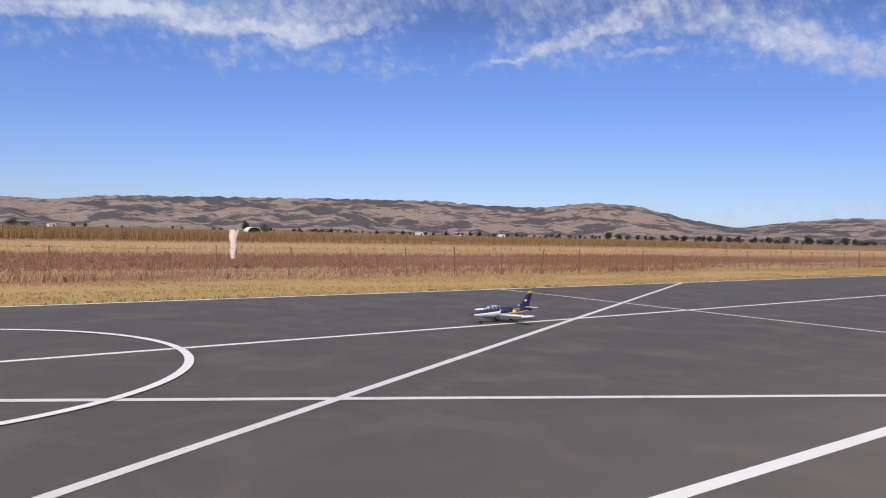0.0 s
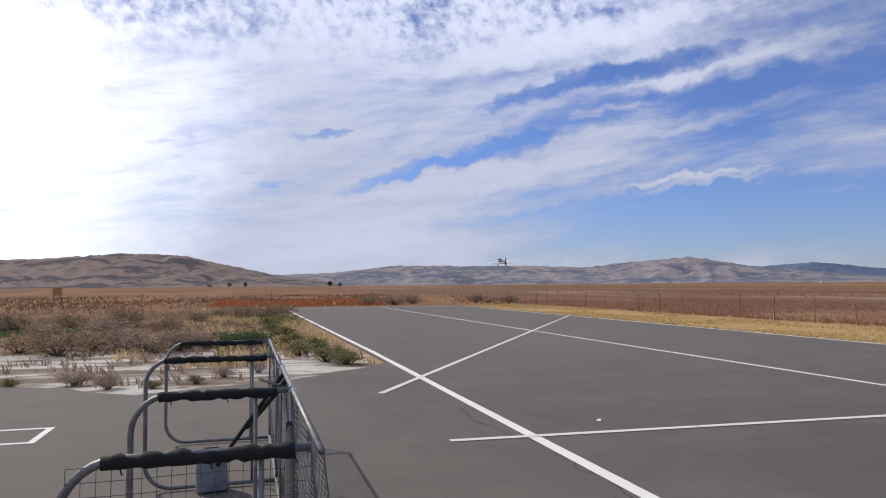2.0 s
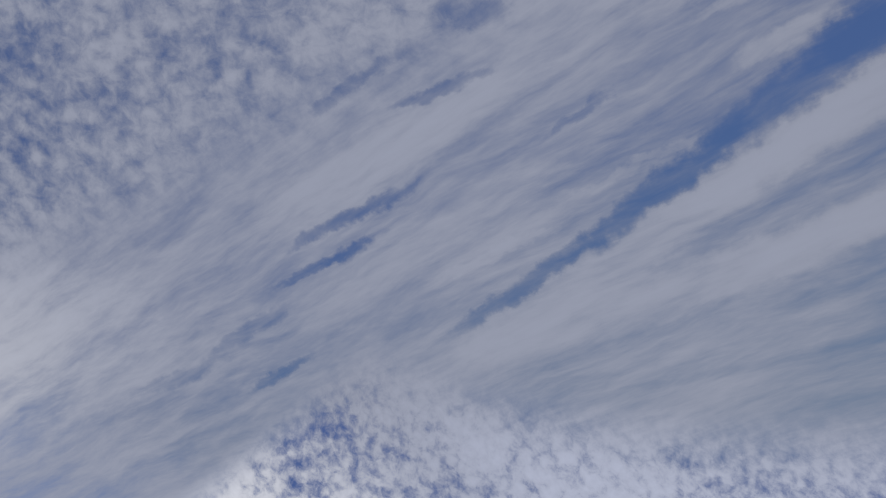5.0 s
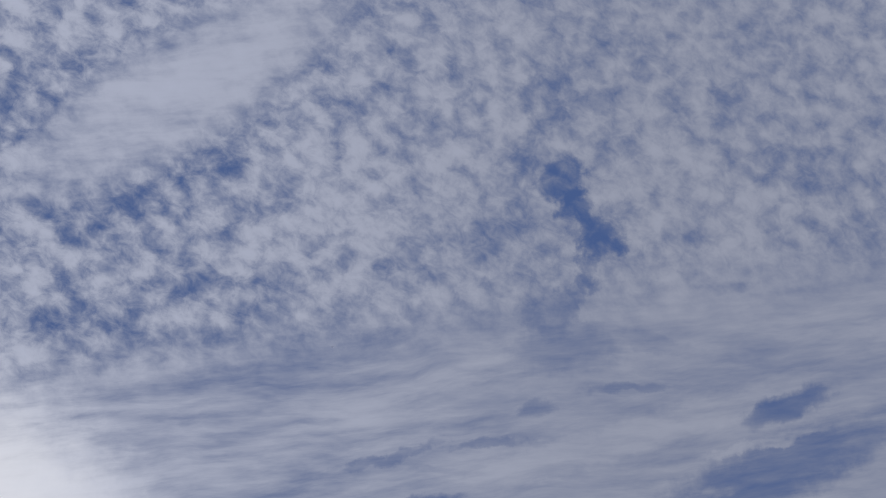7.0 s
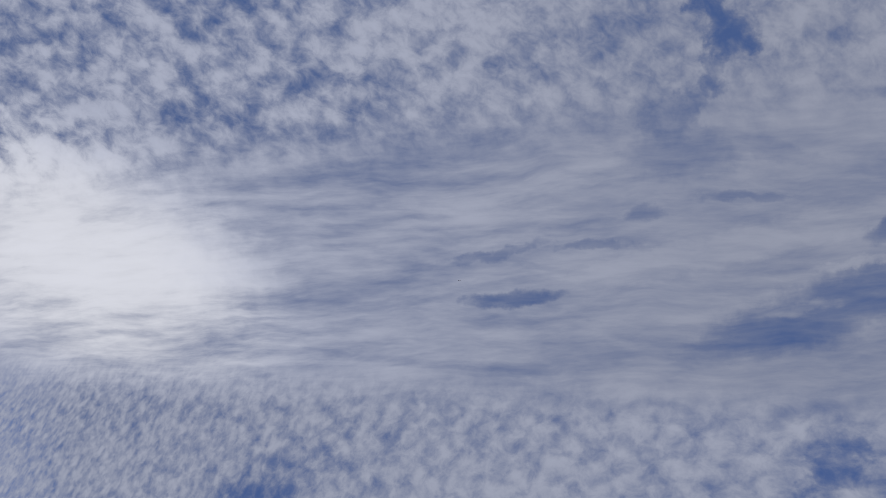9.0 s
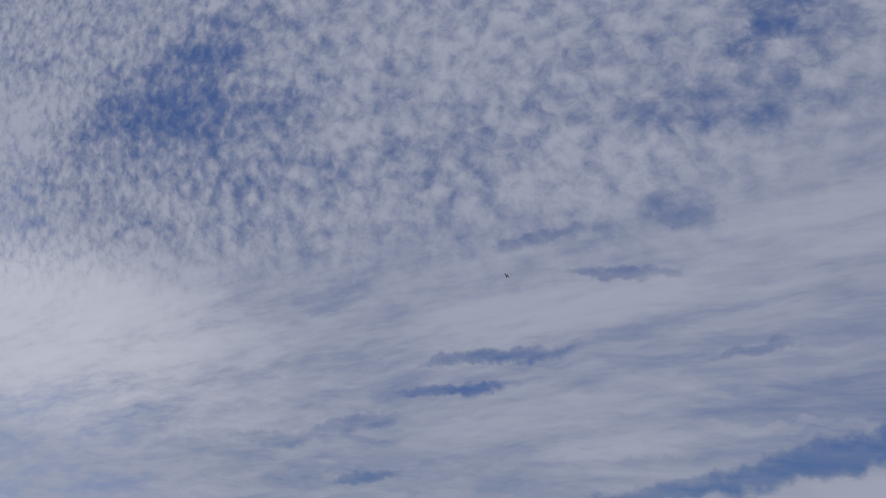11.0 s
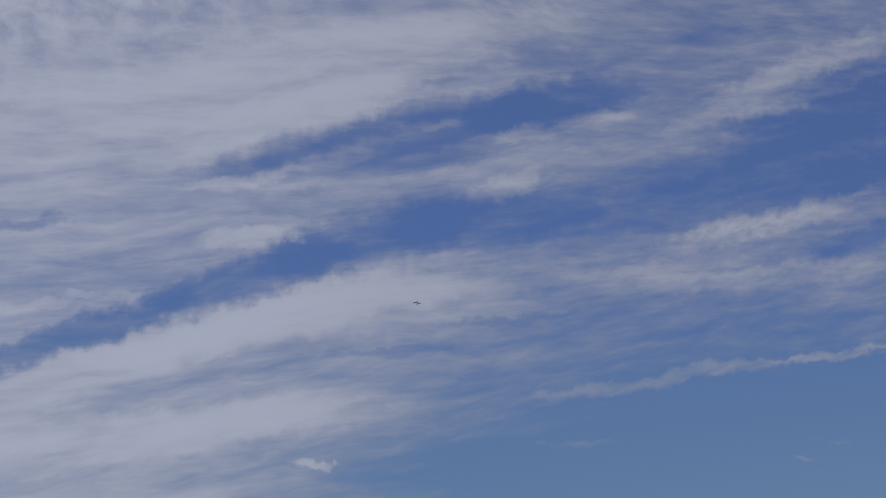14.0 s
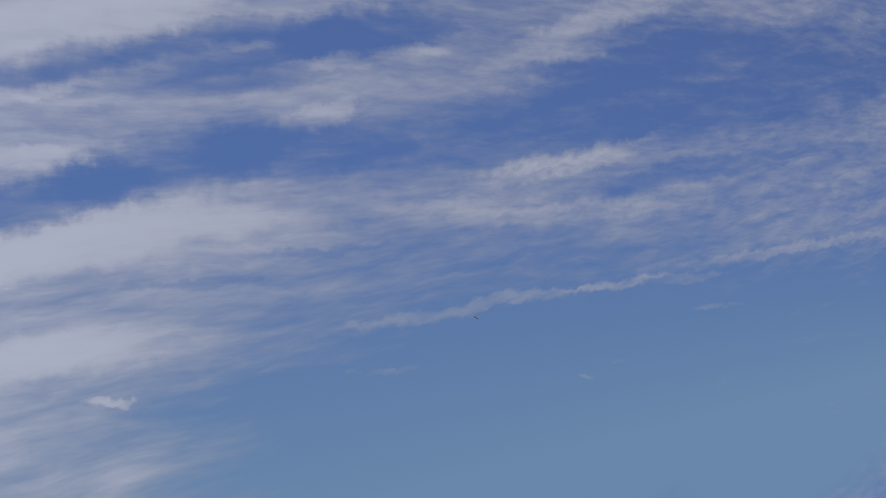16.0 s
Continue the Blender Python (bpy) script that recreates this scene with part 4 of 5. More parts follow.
def shrub(seed, mat, name, label, width, height, leaves, size):
    rng = np.random.default_rng(seed)
    ob = thing(name, None, label, "shrub", name + "s")
    bm, tips = bmesh.new(), []
    for k in range(34):
        a, out = rng.uniform(0, math.tau), rng.uniform(0.15, 1.0) ** 0.7
        top = Vector((math.cos(a) * out * width / 2, math.sin(a) * out * width / 2, height * (1.05 - 0.55 * out * out) * rng.uniform(0.75, 1.1)))
        mid = Vector((top.x * 0.45, top.y * 0.45, top.z * 0.6)) + Vector(rng.normal(0, 0.03, 3))
        tube(bm, [(top.x * 0.05, top.y * 0.05, -0.06), mid, top], [0.012, 0.008, 0.003], 4)
        tips.append(np.array([mid, top]))
    part("woody_base", bm, BARK, ob)

    def inside(r, n):
        t = r.integers(0, len(tips), n)
        f = r.uniform(0.1, 1.08, n)[:, None]
        seg = np.array(tips)[t]
        p = seg[:, 0] * (1 - f) + seg[:, 1] * f + r.normal(0, 0.075, (n, 3)) * width
        p[:, 2] = np.maximum(p[:, 2], 0.01)
        return p
    v, f = leaf_cloud(rng, leaves, inside, size)
    part("foliage", pydata("foliage", v, f, mat), mat, ob)
    return ob


def build_shrubs():
    dry = shrub(1, DRY_BRUSH, "dry_shrub", "grey-brown dry tumbleweed shrub on bare earth", 1.5, 0.72, 1700, 0.035)
    brown = shrub(2, BROWN_BRUSH, "brown_shrub", "dark brown dry shrub among weeds", 1.7, 0.65, 1500, 0.04)
    green = shrub(3, GREEN, "green_shrub", "low dark green leafy shrub by the runway", 1.6, 0.55, 1900, 0.045)
    olive = shrub(4, OLIVE, "olive_shrub", "low olive-yellow shrub at the asphalt edge", 0.8, 0.4, 1000, 0.03)
    rnd = random.Random(8)
    kinds = {"d": dry, "b": brown, "g": green, "o": olive}
    used = set()
    spots = [("d", 136, 21, 1.05), ("d", 134, 20, 1.2), ("d", 132, 20.5, 1.2), ("d", 130.3, 21.5, 0.9), ("b", 140, 20.5, 1.2), ("b", 138, 22, 1.1), ("b", 142.5, 22, 0.9), ("g", 128.2, 21, 0.95), ("g", 126.9, 20.5, 0.85),
             ("b", 126, 40, 1.3), ("b", 124.8, 42, 1.2), ("b", 127.5, 38, 1.1), ("b", 129.2, 41, 1.2), ("b", 131, 37, 1.0), ("b", 136, 34, 1.4), ("b", 139.5, 33, 1.3), ("b", 143, 32, 1.3), ("b", 146, 30, 1.2), ("b", 149, 34, 1.4),
             ("d", 146, 24, 0.9), ("d", 150, 22, 0.9), ("d", 141, 27, 1.0), ("b", 133, 29, 1.1), ("d", 137, 28, 1.2), ("o", 123.5, 18, 1.0), ("o", 121.4, 16.5, 1.1), ("o", 119.8, 15.9, 1.0), ("o", 122.5, 20, 1.2), ("o", 120.6, 17.5, 0.9),
             ("o", 124.6, 24, 1.3), ("o", 124, 21, 1.1), ("o", 125.3, 27, 1.3), ("o", 125.6, 31, 1.3), ("g", 121.9, 19, 0.4), ("o", 134, 13.2, 0.5), ("o", 131, 13.5, 0.45), ("d", 137, 13.4, 0.4), ("d", 139, 14.2, 0.5),
             ("d", 126.5, 14.8, 0.35), ("d", 129, 14.3, 0.35), ("o", 143, 14.5, 0.5), ("d", 146.5, 15.5, 0.45), ("o", 126.2, 17, 0.8), ("b", 116, 63, 1.6), ("b", 114.5, 66, 1.3), ("b", 118, 64, 1.3), ("b", 109.5, 68, 1.5), ("b", 107, 66, 1.2)]
    for key, az, dist, s in spots:
        m = Matrix.Translation(bearing(az, dist, -0.03)) @ pose(0, 0, 0, 0, 0, rnd.uniform(0, 360))
        ob = kinds[key]
        if key not in used:
            used.add(key)
            ob.matrix_basis = m
            ob.scale = (s, s, s * rnd.uniform(0.65, 0.85))
        else:
            c = copy_thing(ob, m)
            c.scale = (s * rnd.uniform(0.9, 1.15), s, s * rnd.uniform(0.6, 0.9))


def tree(seed, height, spread):
    rng = np.random.default_rng(seed)
    ob = thing("tree", None, "dark green field tree far off on the plain", "tree", "far trees")
    bm = bmesh.new()
    tube(bm, [(0, 0, -0.5), (0.1, 0, height * 0.2), (0.2, 0.1, height * 0.7)], [height * 0.04, height * 0.03, height * 0.01], 7)
    limbs = []
    for k in range(7):
        a = k * 0.9 + rng.uniform(0, 0.6)
        top = Vector((math.cos(a) * spread * rng.uniform(0.25, 0.48), math.sin(a) * spread * rng.uniform(0.25, 0.48), height * rng.uniform(0.3, 0.9)))
        tube(bm, [(0.1, 0, height * 0.25), top * 0.6, top], [height * 0.018, height * 0.012, height * 0.004], 5)
        limbs.append(np.array(top))
    part("trunk", bm, BARK, ob)

    def inside(r, n):
        c = np.array(limbs + [np.array((0.2, 0.1, height * 0.85))])[r.integers(0, 8, n)]
        p = c + r.normal(0, 1, (n, 3)) * np.array([spread * 0.15, spread * 0.15, height * 0.17])
        p[:, 2] = np.abs(p[:, 2] - height * 0.05) + height * 0.05
        return p
    v, f = leaf_cloud(rng, 900, inside, height * 0.065)
    part("crown", pydata("crown", v, f, TREE_LEAF), TREE_LEAF, ob)
    return ob


def build_trees():
    kinds = [tree(1, 8.0, 8.5), tree(2, 6.5, 9.0), tree(3, 9.5, 6.0)]
    rnd = random.Random(4)
    # clumps on the plain, then the long belt under the hills
    spots = [(62.2, 640, 0.9), (62.9, 650, 1.1), (63.5, 650, 1.15), (64.1, 660, 0.9), (60.9, 640, 1.0), (61.2, 645, 0.85), (55.0, 800, 0.9), (54.2, 800, 0.7), (56.0, 810, 0.7), (45.6, 520, 1.15), (45.2, 522, 0.8), (44.8, 525, 0.45),
             (31.0, 900, 0.9), (30.2, 900, 0.7), (127.4, 1400, 0.9), (128.6, 1400, 0.9), (130.0, 1400, 0.8), (121.0, 1500, 1.0), (120.2, 1500, 0.8), (14.0, 620, 0.9), (15.4, 640, 0.8)]
    for k in range(150):
        az = 12 - 47 * (k / 149) ** 0.9 + rnd.uniform(-0.4, 0.4)
        spots.append((az, rnd.uniform(950, 1350), rnd.uniform(0.4, 0.75) * (1.35 if az < -12 else 1.0)))
    for k in range(14):
        spots.append((rnd.uniform(13, 29), rnd.uniform(1200, 1500), rnd.uniform(0.4, 0.7)))
    for i, (az, dist, s) in enumerate(spots):
        m = Matrix.Translation(bearing(az, dist, -0.03)) @ pose(0, 0, 0, 0, 0, rnd.uniform(0, 360))
        ob = kinds[i % 3]
        if i >= 3:
            ob = copy_thing(ob, m)
        else:
            ob.matrix_basis = m
        ob.scale = (s * rnd.uniform(0.8, 1.3), s, s)


# ---- fences, windsock and far things ----
def build_fence(points, gap, label, height, seed, wires=4, lean=3.0):
    rnd = random.Random(seed)
    ob = thing("wire_fence", None, label, "fence")
    bm = bmesh.new()
    tube(bm, [(0, 0, -0.1), (0, 0, height)], 0.016, 6)
    box(bm, (0.02, 0, height * 0.55), (0.022, 0.01, height * 0.9))
    post = mesh_of("post", bm, RUST)
    tops = []
    for (u0, v0), (u1, v1) in zip(points, points[1:]):
        n = max(1, round(math.hypot(u1 - u0, v1 - v0) / gap))
        for k in range(n):
            s = k / n
            q = P(u0 + (u1 - u0) * s + rnd.uniform(-0.15, 0.15), v0 + (v1 - v0) * s + rnd.uniform(-0.08, 0.08), -0.03)
            sc = rnd.choice((1, 1, 1, 0.95, 1.05, 0.75))
            m = Matrix.Translation(q) @ pose(0, 0, 0, rnd.gauss(0, lean), rnd.gauss(0, lean), rnd.uniform(0, 360)) @ Matrix.Diagonal((1, 1, sc, 1))
            part("post", post, RUST, ob, at=m)
            tops.append((q, m))
    for k in range(wires):
        bm = bmesh.new()
        z = height * (0.25 + 0.22 * k)
        pts = [q + Vector((0, 0, z + rnd.uniform(-0.03, 0.03))) for q, m in tops]
        tube(bm, pts, 0.004, 3)
        part("wire", bm, WIRE, ob, "thin rusty fence wire")


def build_windsock():
    ob = thing("windsock", None, "pale pink-white windsock hanging limp from its pole", "windsock")
    base = bearing(16.3, 31.5, -0.03)
    bm = bmesh.new()
    tube(bm, [base + Vector((0.1, 0.05, 0)), base + Vector((0.1, 0.05, 1.72))], 0.016, 8)
    part("pole", bm, RUST, ob, "thin dark metal pole")
    bm = bmesh.new()
    ring = [base + Vector((math.cos(a) * 0.16, math.sin(a) * 0.16, 1.62)) for a in np.linspace(0, math.tau, 20)[:-1]]
    tube(bm, ring, 0.012, 6, closed=True)
    part("hoop", bm, STEEL, ob, "wire hoop at the mouth")
    bm, rings = bmesh.new(), []
    for k in range(15):
        s = k / 14
        z = 1.63 - 1.24 * s
        r = 0.19 - 0.10 * s
        rings.append([base + Vector((math.cos(a) * r * (1 + 0.18 * math.sin(3 * a + k)) - 0.02 * s, math.sin(a) * r * 0.8 * (1 + 0.15 * math.cos(4 * a - k * 0.7)), z)) for a in np.linspace(0, math.tau, 19)[:-1]])
    loft(bm, [[tuple(p) for p in r] for r in rings])
    part("sock", bm, SOCK, ob, "pale cloth sleeve in folds", True)
    bm = bmesh.new()
    tube(bm, [base + Vector((0.1, 0.05, 0.0)), base + Vector((0.1, 0.05, 0.09))], [0.07, 0.05], 10)
    part("foot", bm, DARK, ob, "dark foot of the pole")


def utility_pole(az, dist, h):
    ob = thing("utility_pole", Matrix.Translation(bearing(az, dist, -0.03)), "pale weathered wooden utility pole in the field", "pole", "utility poles")
    bm = bmesh.new()
    tube(bm, [(0, 0, -0.5), (0, 0, h)], [0.26, 0.18], 8)
    part("shaft", bm, WOOD, ob)
    bm = bmesh.new()
    box(bm, (0, 0, h - 0.6), (1.8, 0.14, 0.16), pose(0, 0, 0, 0, 0, az))
    part("crossarm", bm, WOOD, ob)


def pylon(az, dist, h):
    ob = thing("pylon", Matrix.Translation(bearing(az, dist, -0.03)) @ pose(0, 0, 0, 0, 0, az), "grey steel lattice power pylon far off", "pylon", "power pylons")
    w = h * 0.11
    for sx, sy in ((1, 1), (1, -1), (-1, -1), (-1, 1)):
        bm = bmesh.new()
        tube(bm, [(w * sx, w * sy, 0), (w * 0.3 * sx, w * 0.3 * sy, h * 0.65), (w * 0.15 * sx, w * 0.15 * sy, h)], 0.14, 4)
        part("leg", bm, STEEL, ob)
    bm = bmesh.new()
    for k in range(6):
        z0, z1 = h * k / 7, h * (k + 1) / 7
        a, b = w * (1 - 0.85 * k / 7), w * (1 - 0.85 * (k + 1) / 7)
        for s in (1, -1):
            tube(bm, [(a, s * a, z0), (-b, s * b, z1)], 0.09, 3)
            tube(bm, [(-a, s * a, z0), (b, s * b, z1)], 0.09, 3)
    part("bracing", bm, STEEL, ob)
    for z, l in ((0.68, 0.22), (0.8, 0.27), (0.92, 0.2)):
        bm = bmesh.new()
        tube(bm, [(-l * h, 0, h * z), (0, 0, h * (z + 0.025)), (l * h, 0, h * z)], 0.14, 4)
        part("crossarm", bm, STEEL, ob)


def shed(az, dist, size, label):
    ob = thing("shed", Matrix.Translation(bearing(az, dist, -0.03)) @ pose(0, 0, 0, 0, 0, az + 25), label, "shed", "far sheds")
    lx, ly, h = size
    bm = bmesh.new()
    box(bm, (0, 0, h / 2), (lx, ly, h))
    part("wall", bm, WHITE_PANEL, ob)
    bm = bmesh.new()
    loft(bm, [[(s * (lx / 2 + 0.3), -ly / 2 - 0.3, h), (s * (lx / 2 + 0.3), 0, h + ly * 0.25), (s * (lx / 2 + 0.3), ly / 2 + 0.3, h)] for s in (-1, 1)])
    part("roof", bm, ROOF, ob)
    bm = bmesh.new()
    box(bm, (lx * 0.2, -ly / 2 - 0.03, h * 0.4), (lx * 0.25, 0.08, h * 0.8))
    part("door", bm, DARK, ob)


def build_far_things():
    utility_pole(27.4, 380, 8.4)
    utility_pole(39.7, 390, 8.0)
    for az, d, h in ((142.0, 1500, 19), (140.8, 1500, 18), (134.2, 1700, 19), (130.2, 1700, 18), (120.6, 1800, 20), (118.5, 1800, 21), (113.2, 1900, 18), (91.6, 1700, 21), (60.0, 1900, 27), (72.2, 2000, 20), (108.3, 1900, 17)):
        pylon(az, d, h)
    for az, d, s in ((28.6, 800, (7, 4, 2.6)), (84.4, 1700, (7, 5, 2.4)), (77.5, 1700, (6, 4, 2.2)), (2.0, 1000, (10, 6, 3.0)), (-4.5, 1050, (9, 6, 3.0)), (-1.2, 1100, (14, 7, 3.2)), (40.2, 900, (9, 5, 3)), (148.5, 1300, (9, 6, 3.5))):
        shed(az, d, s, "small white farm shed far off across the plain")
    # white arched shelter
    ob = thing("arched_shelter", Matrix.Translation(bearing(14.9, 520, -0.03)) @ pose(0, 0, 0, 0, 0, 30), "white arched fabric shelter far off in the field", "shelter")
    bm = bmesh.new()
    arc = [(math.cos(a) * 5.0, math.sin(a) * 3.6) for a in np.linspace(0, math.pi, 17)]
    loft(bm, [[(x, y, z) for x, z in arc] + [(x * 0.97, y, z * 0.96) for x, z in arc[::-1]] for y in (-6, -2, 2, 6)])
    part("cover", bm, WHITE_PANEL, ob, smooth=False)
    bm = bmesh.new()
    loft(bm, [[(x * 0.95, y, z * 0.95) for x, z in arc] for y in (5.6, 5.7)])
    part("end_wall", bm, ROOF, ob)
    # rack of boards in the weeds
    ob = thing("board_rack", Matrix.Translation(bearing(146.4, 39, -0.03)) @ pose(0, 0, 0, 0, 0, 150), "weathered wooden rack of boards standing in weeds", "rack")
    for x in (-0.36, 0.36):
        bm = bmesh.new()
        box(bm, (x, 0, 0.5), (0.08, 0.3, 1.06), bevel=0.008)
        part("upright", bm, WOOD, ob)
    for k in range(6):
        bm = bmesh.new()
        box(bm, (0, 0.0, 0.12 + 0.18 * k), (0.98, 0.36, 0.055), pose(0, 0, 0, 0, (k % 2) * 2.0 - 1, 0), 0.006)
        part("board", bm, WOOD, ob)
    ob = thing("field_sign", Matrix.Translation(bearing(140.2, 75, -0.03)) @ pose(0, 0, 0, 0, 0, 140), "small brownish-yellow sign on two posts in the field", "sign")
    for x in (-0.3, 0.3):
        bm = bmesh.new()
        tube(bm, [(x, 0, -0.2), (x, 0, 1.7)], 0.04, 6)
        part("post", bm, RUST, ob)
    bm = bmesh.new()
    box(bm, (0, -0.05, 1.35), (0.78, 0.03, 0.75), bevel=0.008)
    part("board", bm, SIGN, ob)


# ---- netted pilot stations on the apron ----
RAIL_Z = 1.07


def net_panel(a, b, z0, z1, gap=0.05, r=0.0016, seed=0):
    """A square-meshed net hung between two upright lines, a little slack."""
    bm, rnd = bmesh.new(), random.Random(seed)
    a, b = Vector(a), Vector(b)
    length = (b - a).length
    side = (b - a).normalized().cross(Vector((0, 0, 1)))
    ph = rnd.uniform(0, 6)

    def at(s, z):
        f = (z - z0) / (z1 - z0)
        slack = math.sin(math.pi * f) * 0.035 * math.sin(s * 3.1 + ph) + 0.012 * math.sin(s * 9 + z * 7)
        return a + (b - a) * (s / length) + side * slack + Vector((0, 0, z + 0.02 * math.sin(s * 2.3 + ph) * (1 - f)))
    n, m = int(length / gap), int((z1 - z0) / gap)
    for i in range(n + 1):
        tube(bm, [at(i * length / n, z0 + (z1 - z0) * k / 5) for k in range(6)], r, 3, cap=False)
    for j in range(m + 1):
        tube(bm, [at(length * k / 24, z0 + (z1 - z0) * j / m) for k in range(25)], r, 3, cap=False)
    return bm


def divider(u, back, padded, netted, name_label):
    """One frame of bent tube across the row, rounded at its back corners."""
    ob = thing("divider_frame", RUN, name_label, "frame", "pilot station frames")
    v0, v1, r = back, 0.22, 0.2
    pts = [(u, v1, RAIL_Z)]
    pts += [(u, v0 + r - r * math.sin(a), RAIL_Z - r + r * math.cos(a)) for a in np.linspace(0, math.pi / 2, 8)]
    pts += [(u, v0 + r - r * math.cos(a), 0.03 + r - r * math.sin(a)) for a in np.linspace(0, math.pi / 2, 8)]
    pts += [(u, v1 + 0.08, 0.03)]
    bm = bmesh.new()
    tube(bm, pts, 0.017, 10)
    part("bent_tube", bm, STEEL, ob, "grey galvanised bent tube", True)
    for v in (v1 - 0.18,):
        bm = bmesh.new()
        tube(bm, [(u, v, 0.03), (u, v, RAIL_Z)], 0.011, 8)
        part("upright", bm, STEEL, ob, "thin grey steel upright", True)
    if padded:
        bm = bmesh.new()
        n = 22
        rnd = random.Random(int(-u * 10))
        line = [(u, v0 + 0.14 + (v1 - v0 - 0.2) * k / n, RAIL_Z - 0.008 + rnd.uniform(-0.004, 0.004)) for k in range(n + 1)]
        tube(bm, line, [0.027 + rnd.uniform(-0.005, 0.006) for _ in line], 12)
        part("padding", bm, FOAM, ob, "torn black foam padding", True)
        for k in range(3):
            bm = bmesh.new()
            v = v0 + 0.2 + k * 0.3
            tube(bm, [(u, v, RAIL_Z - 0.03), (u + 0.01, v + 0.01, RAIL_Z - 0.055)], 0.003, 5)
            part("tie", bm, DARK, ob, "loose black cable tie")
    if netted:
        part("net", net_panel((u, v0 + 0.03, 0), (u, v1, 0), 0.05, RAIL_Z - 0.02, 0.048, 0.0017, 3), NETTING, ob, "grey square-mesh netting")
    return ob


def build_stations():
    rows = ((-2.8, -0.64, True), (-4.33, -0.62, False), (-6.4, -0.8, False), (-8.2, -0.82, False))
    for u, back, netted in rows:
        divider(u, back, True, netted, "bent steel divider frame with black padded top rail")
    ob = thing("station_front", RUN, "grey steel front frame with square-mesh netting", "barrier")
    bm = bmesh.new()
    tube(bm, [(-8.2, 0.24, RAIL_Z), (-5.55, 0.24, RAIL_Z + 0.004)], 0.013, 10)
    part("top_rail", bm, STEEL, ob, "bright galvanised tube rail", True)
    bm = bmesh.new()
    tube(bm, [(-5.65, 0.245, RAIL_Z + 0.002), (-2.72, 0.25, RAIL_Z)], 0.015, 10)
    part("top_rail", bm, STEEL, ob, "bright galvanised tube rail", True)
    for u in (-4.33, -5.6, -6.4, -8.2):
        bm = bmesh.new()
        tube(bm, [(u, 0.24, RAIL_Z - 0.022), (u + 0.012, 0.262, RAIL_Z), (u, 0.24, RAIL_Z + 0.022), (u - 0.012, 0.218, RAIL_Z)], 0.009, 6, closed=True)
        part("clamp", bm, CHROME, ob, "bright steel clamp")
        bm = bmesh.new()
        tube(bm, [(u, 0.24, -0.02), (u, 0.24, RAIL_Z)], 0.01, 8)
        part("upright", bm, STEEL, ob, smooth=True)
    bm = bmesh.new()
    tube(bm, [(-8.2, 0.24, 0.04), (-2.8, 0.24, 0.04)], 0.014, 8)
    part("bottom_rail", bm, STEEL, ob, smooth=True)
    part("net", net_panel((-8.2, 0.26, 0), (-2.8, 0.26, 0), 0.05, RAIL_Z - 0.02, 0.028, 0.0015, 1), NETTING, ob, "grey square-mesh netting")
    for a, b, r in (((-5.2, 0.23, 1.05), (-6.4, -0.3, 0.10), 0.016), ((-4.9, 0.23, 1.04), (-6.2, 0.0, 0.52), 0.018), ((-4.8, 0.23, 1.02), (-6.25, 0.1, 0.9), 0.012)):
        bm = bmesh.new()
        tube(bm, [a, b], r, 8)
        part("brace", bm, FOAM, ob, "black padded diagonal brace", True)
    bm = bmesh.new()
    tube(bm, [(-4.2, 0.22, 0.9), (-3.6, 0.21, 0.5), (-2.95, 0.2, 0.04)], [0.02, 0.032, 0.034], 10)
    part("brace", bm, FOAM, ob, "black padded diagonal brace", True)
    # ballast bag on the ground between the frames
    ob = thing("ballast_bag", RUN @ pose(-6.3, -0.28, 0, 0, 0, 6), "grey canvas ballast bag standing by the frame", "bag")
    bm = bmesh.new()
    box(bm, (0, 0, 0.15), (0.15, 0.25, 0.30), bevel=0.025)
    for v in bm.verts:
        v.co += Vector(noise.noise_vector(v.co * 6)) * 0.018
    part("sack", bm, BAG, ob, smooth=True)
    bm = bmesh.new()
    tube(bm, [(0, -0.08, 0.29), (0, -0.05, 0.35), (0, 0.05, 0.35), (0, 0.08, 0.29)], 0.01, 6)
    part("strap", bm, DARK, ob, "dark carrying strap")


build_fence([(EAST + 8, 22.7), (20, 22.6), (-20, 22.5), (-58, 23.2), (-75, 24.0)], 2.4, "rusty wire fence on thin metal posts in dry grass", 1.12, 2)
build_fence([(-60, 18), (-57.5, 2), (-43.5, -18), (-34, -32), (-26, -44)], 3.6, "old wire fence on thin posts in brown weeds", 1.25, 5)
build_windsock()
build_far_things()
build_stations()
build_trees()
build_shrubs()
build_grass()


# ---- model jet ----
def oval(x, w, zb, zt, n=20, grow=0.0, a0=0.0, a1=math.tau):
    zc, hz = (zb + zt) / 2, (zt - zb) / 2 + grow
    out = []
    for k in range(n):
        a = a0 + (a1 - a0) * k / (n if a1 - a0 > 6.28 else n - 1)
        c, s = math.cos(a), math.sin(a)
        out.append((x, (w + grow) * math.copysign(abs(c) ** 0.85, c), zc + hz * math.copysign(abs(s) ** 0.85, s)))
    return out


HULL = [(0.72, 0.006, 0.162, 0.174), (0.66, 0.026, 0.148, 0.192), (0.56, 0.05, 0.135, 0.214), (0.42, 0.07, 0.126, 0.238), (0.25, 0.082, 0.122, 0.262), (0.05, 0.088, 0.122, 0.282),
        (-0.12, 0.086, 0.126, 0.288), (-0.30, 0.078, 0.14, 0.284), (-0.48, 0.064, 0.16, 0.272), (-0.62, 0.05, 0.178, 0.258), (-0.70, 0.042, 0.186, 0.25)]


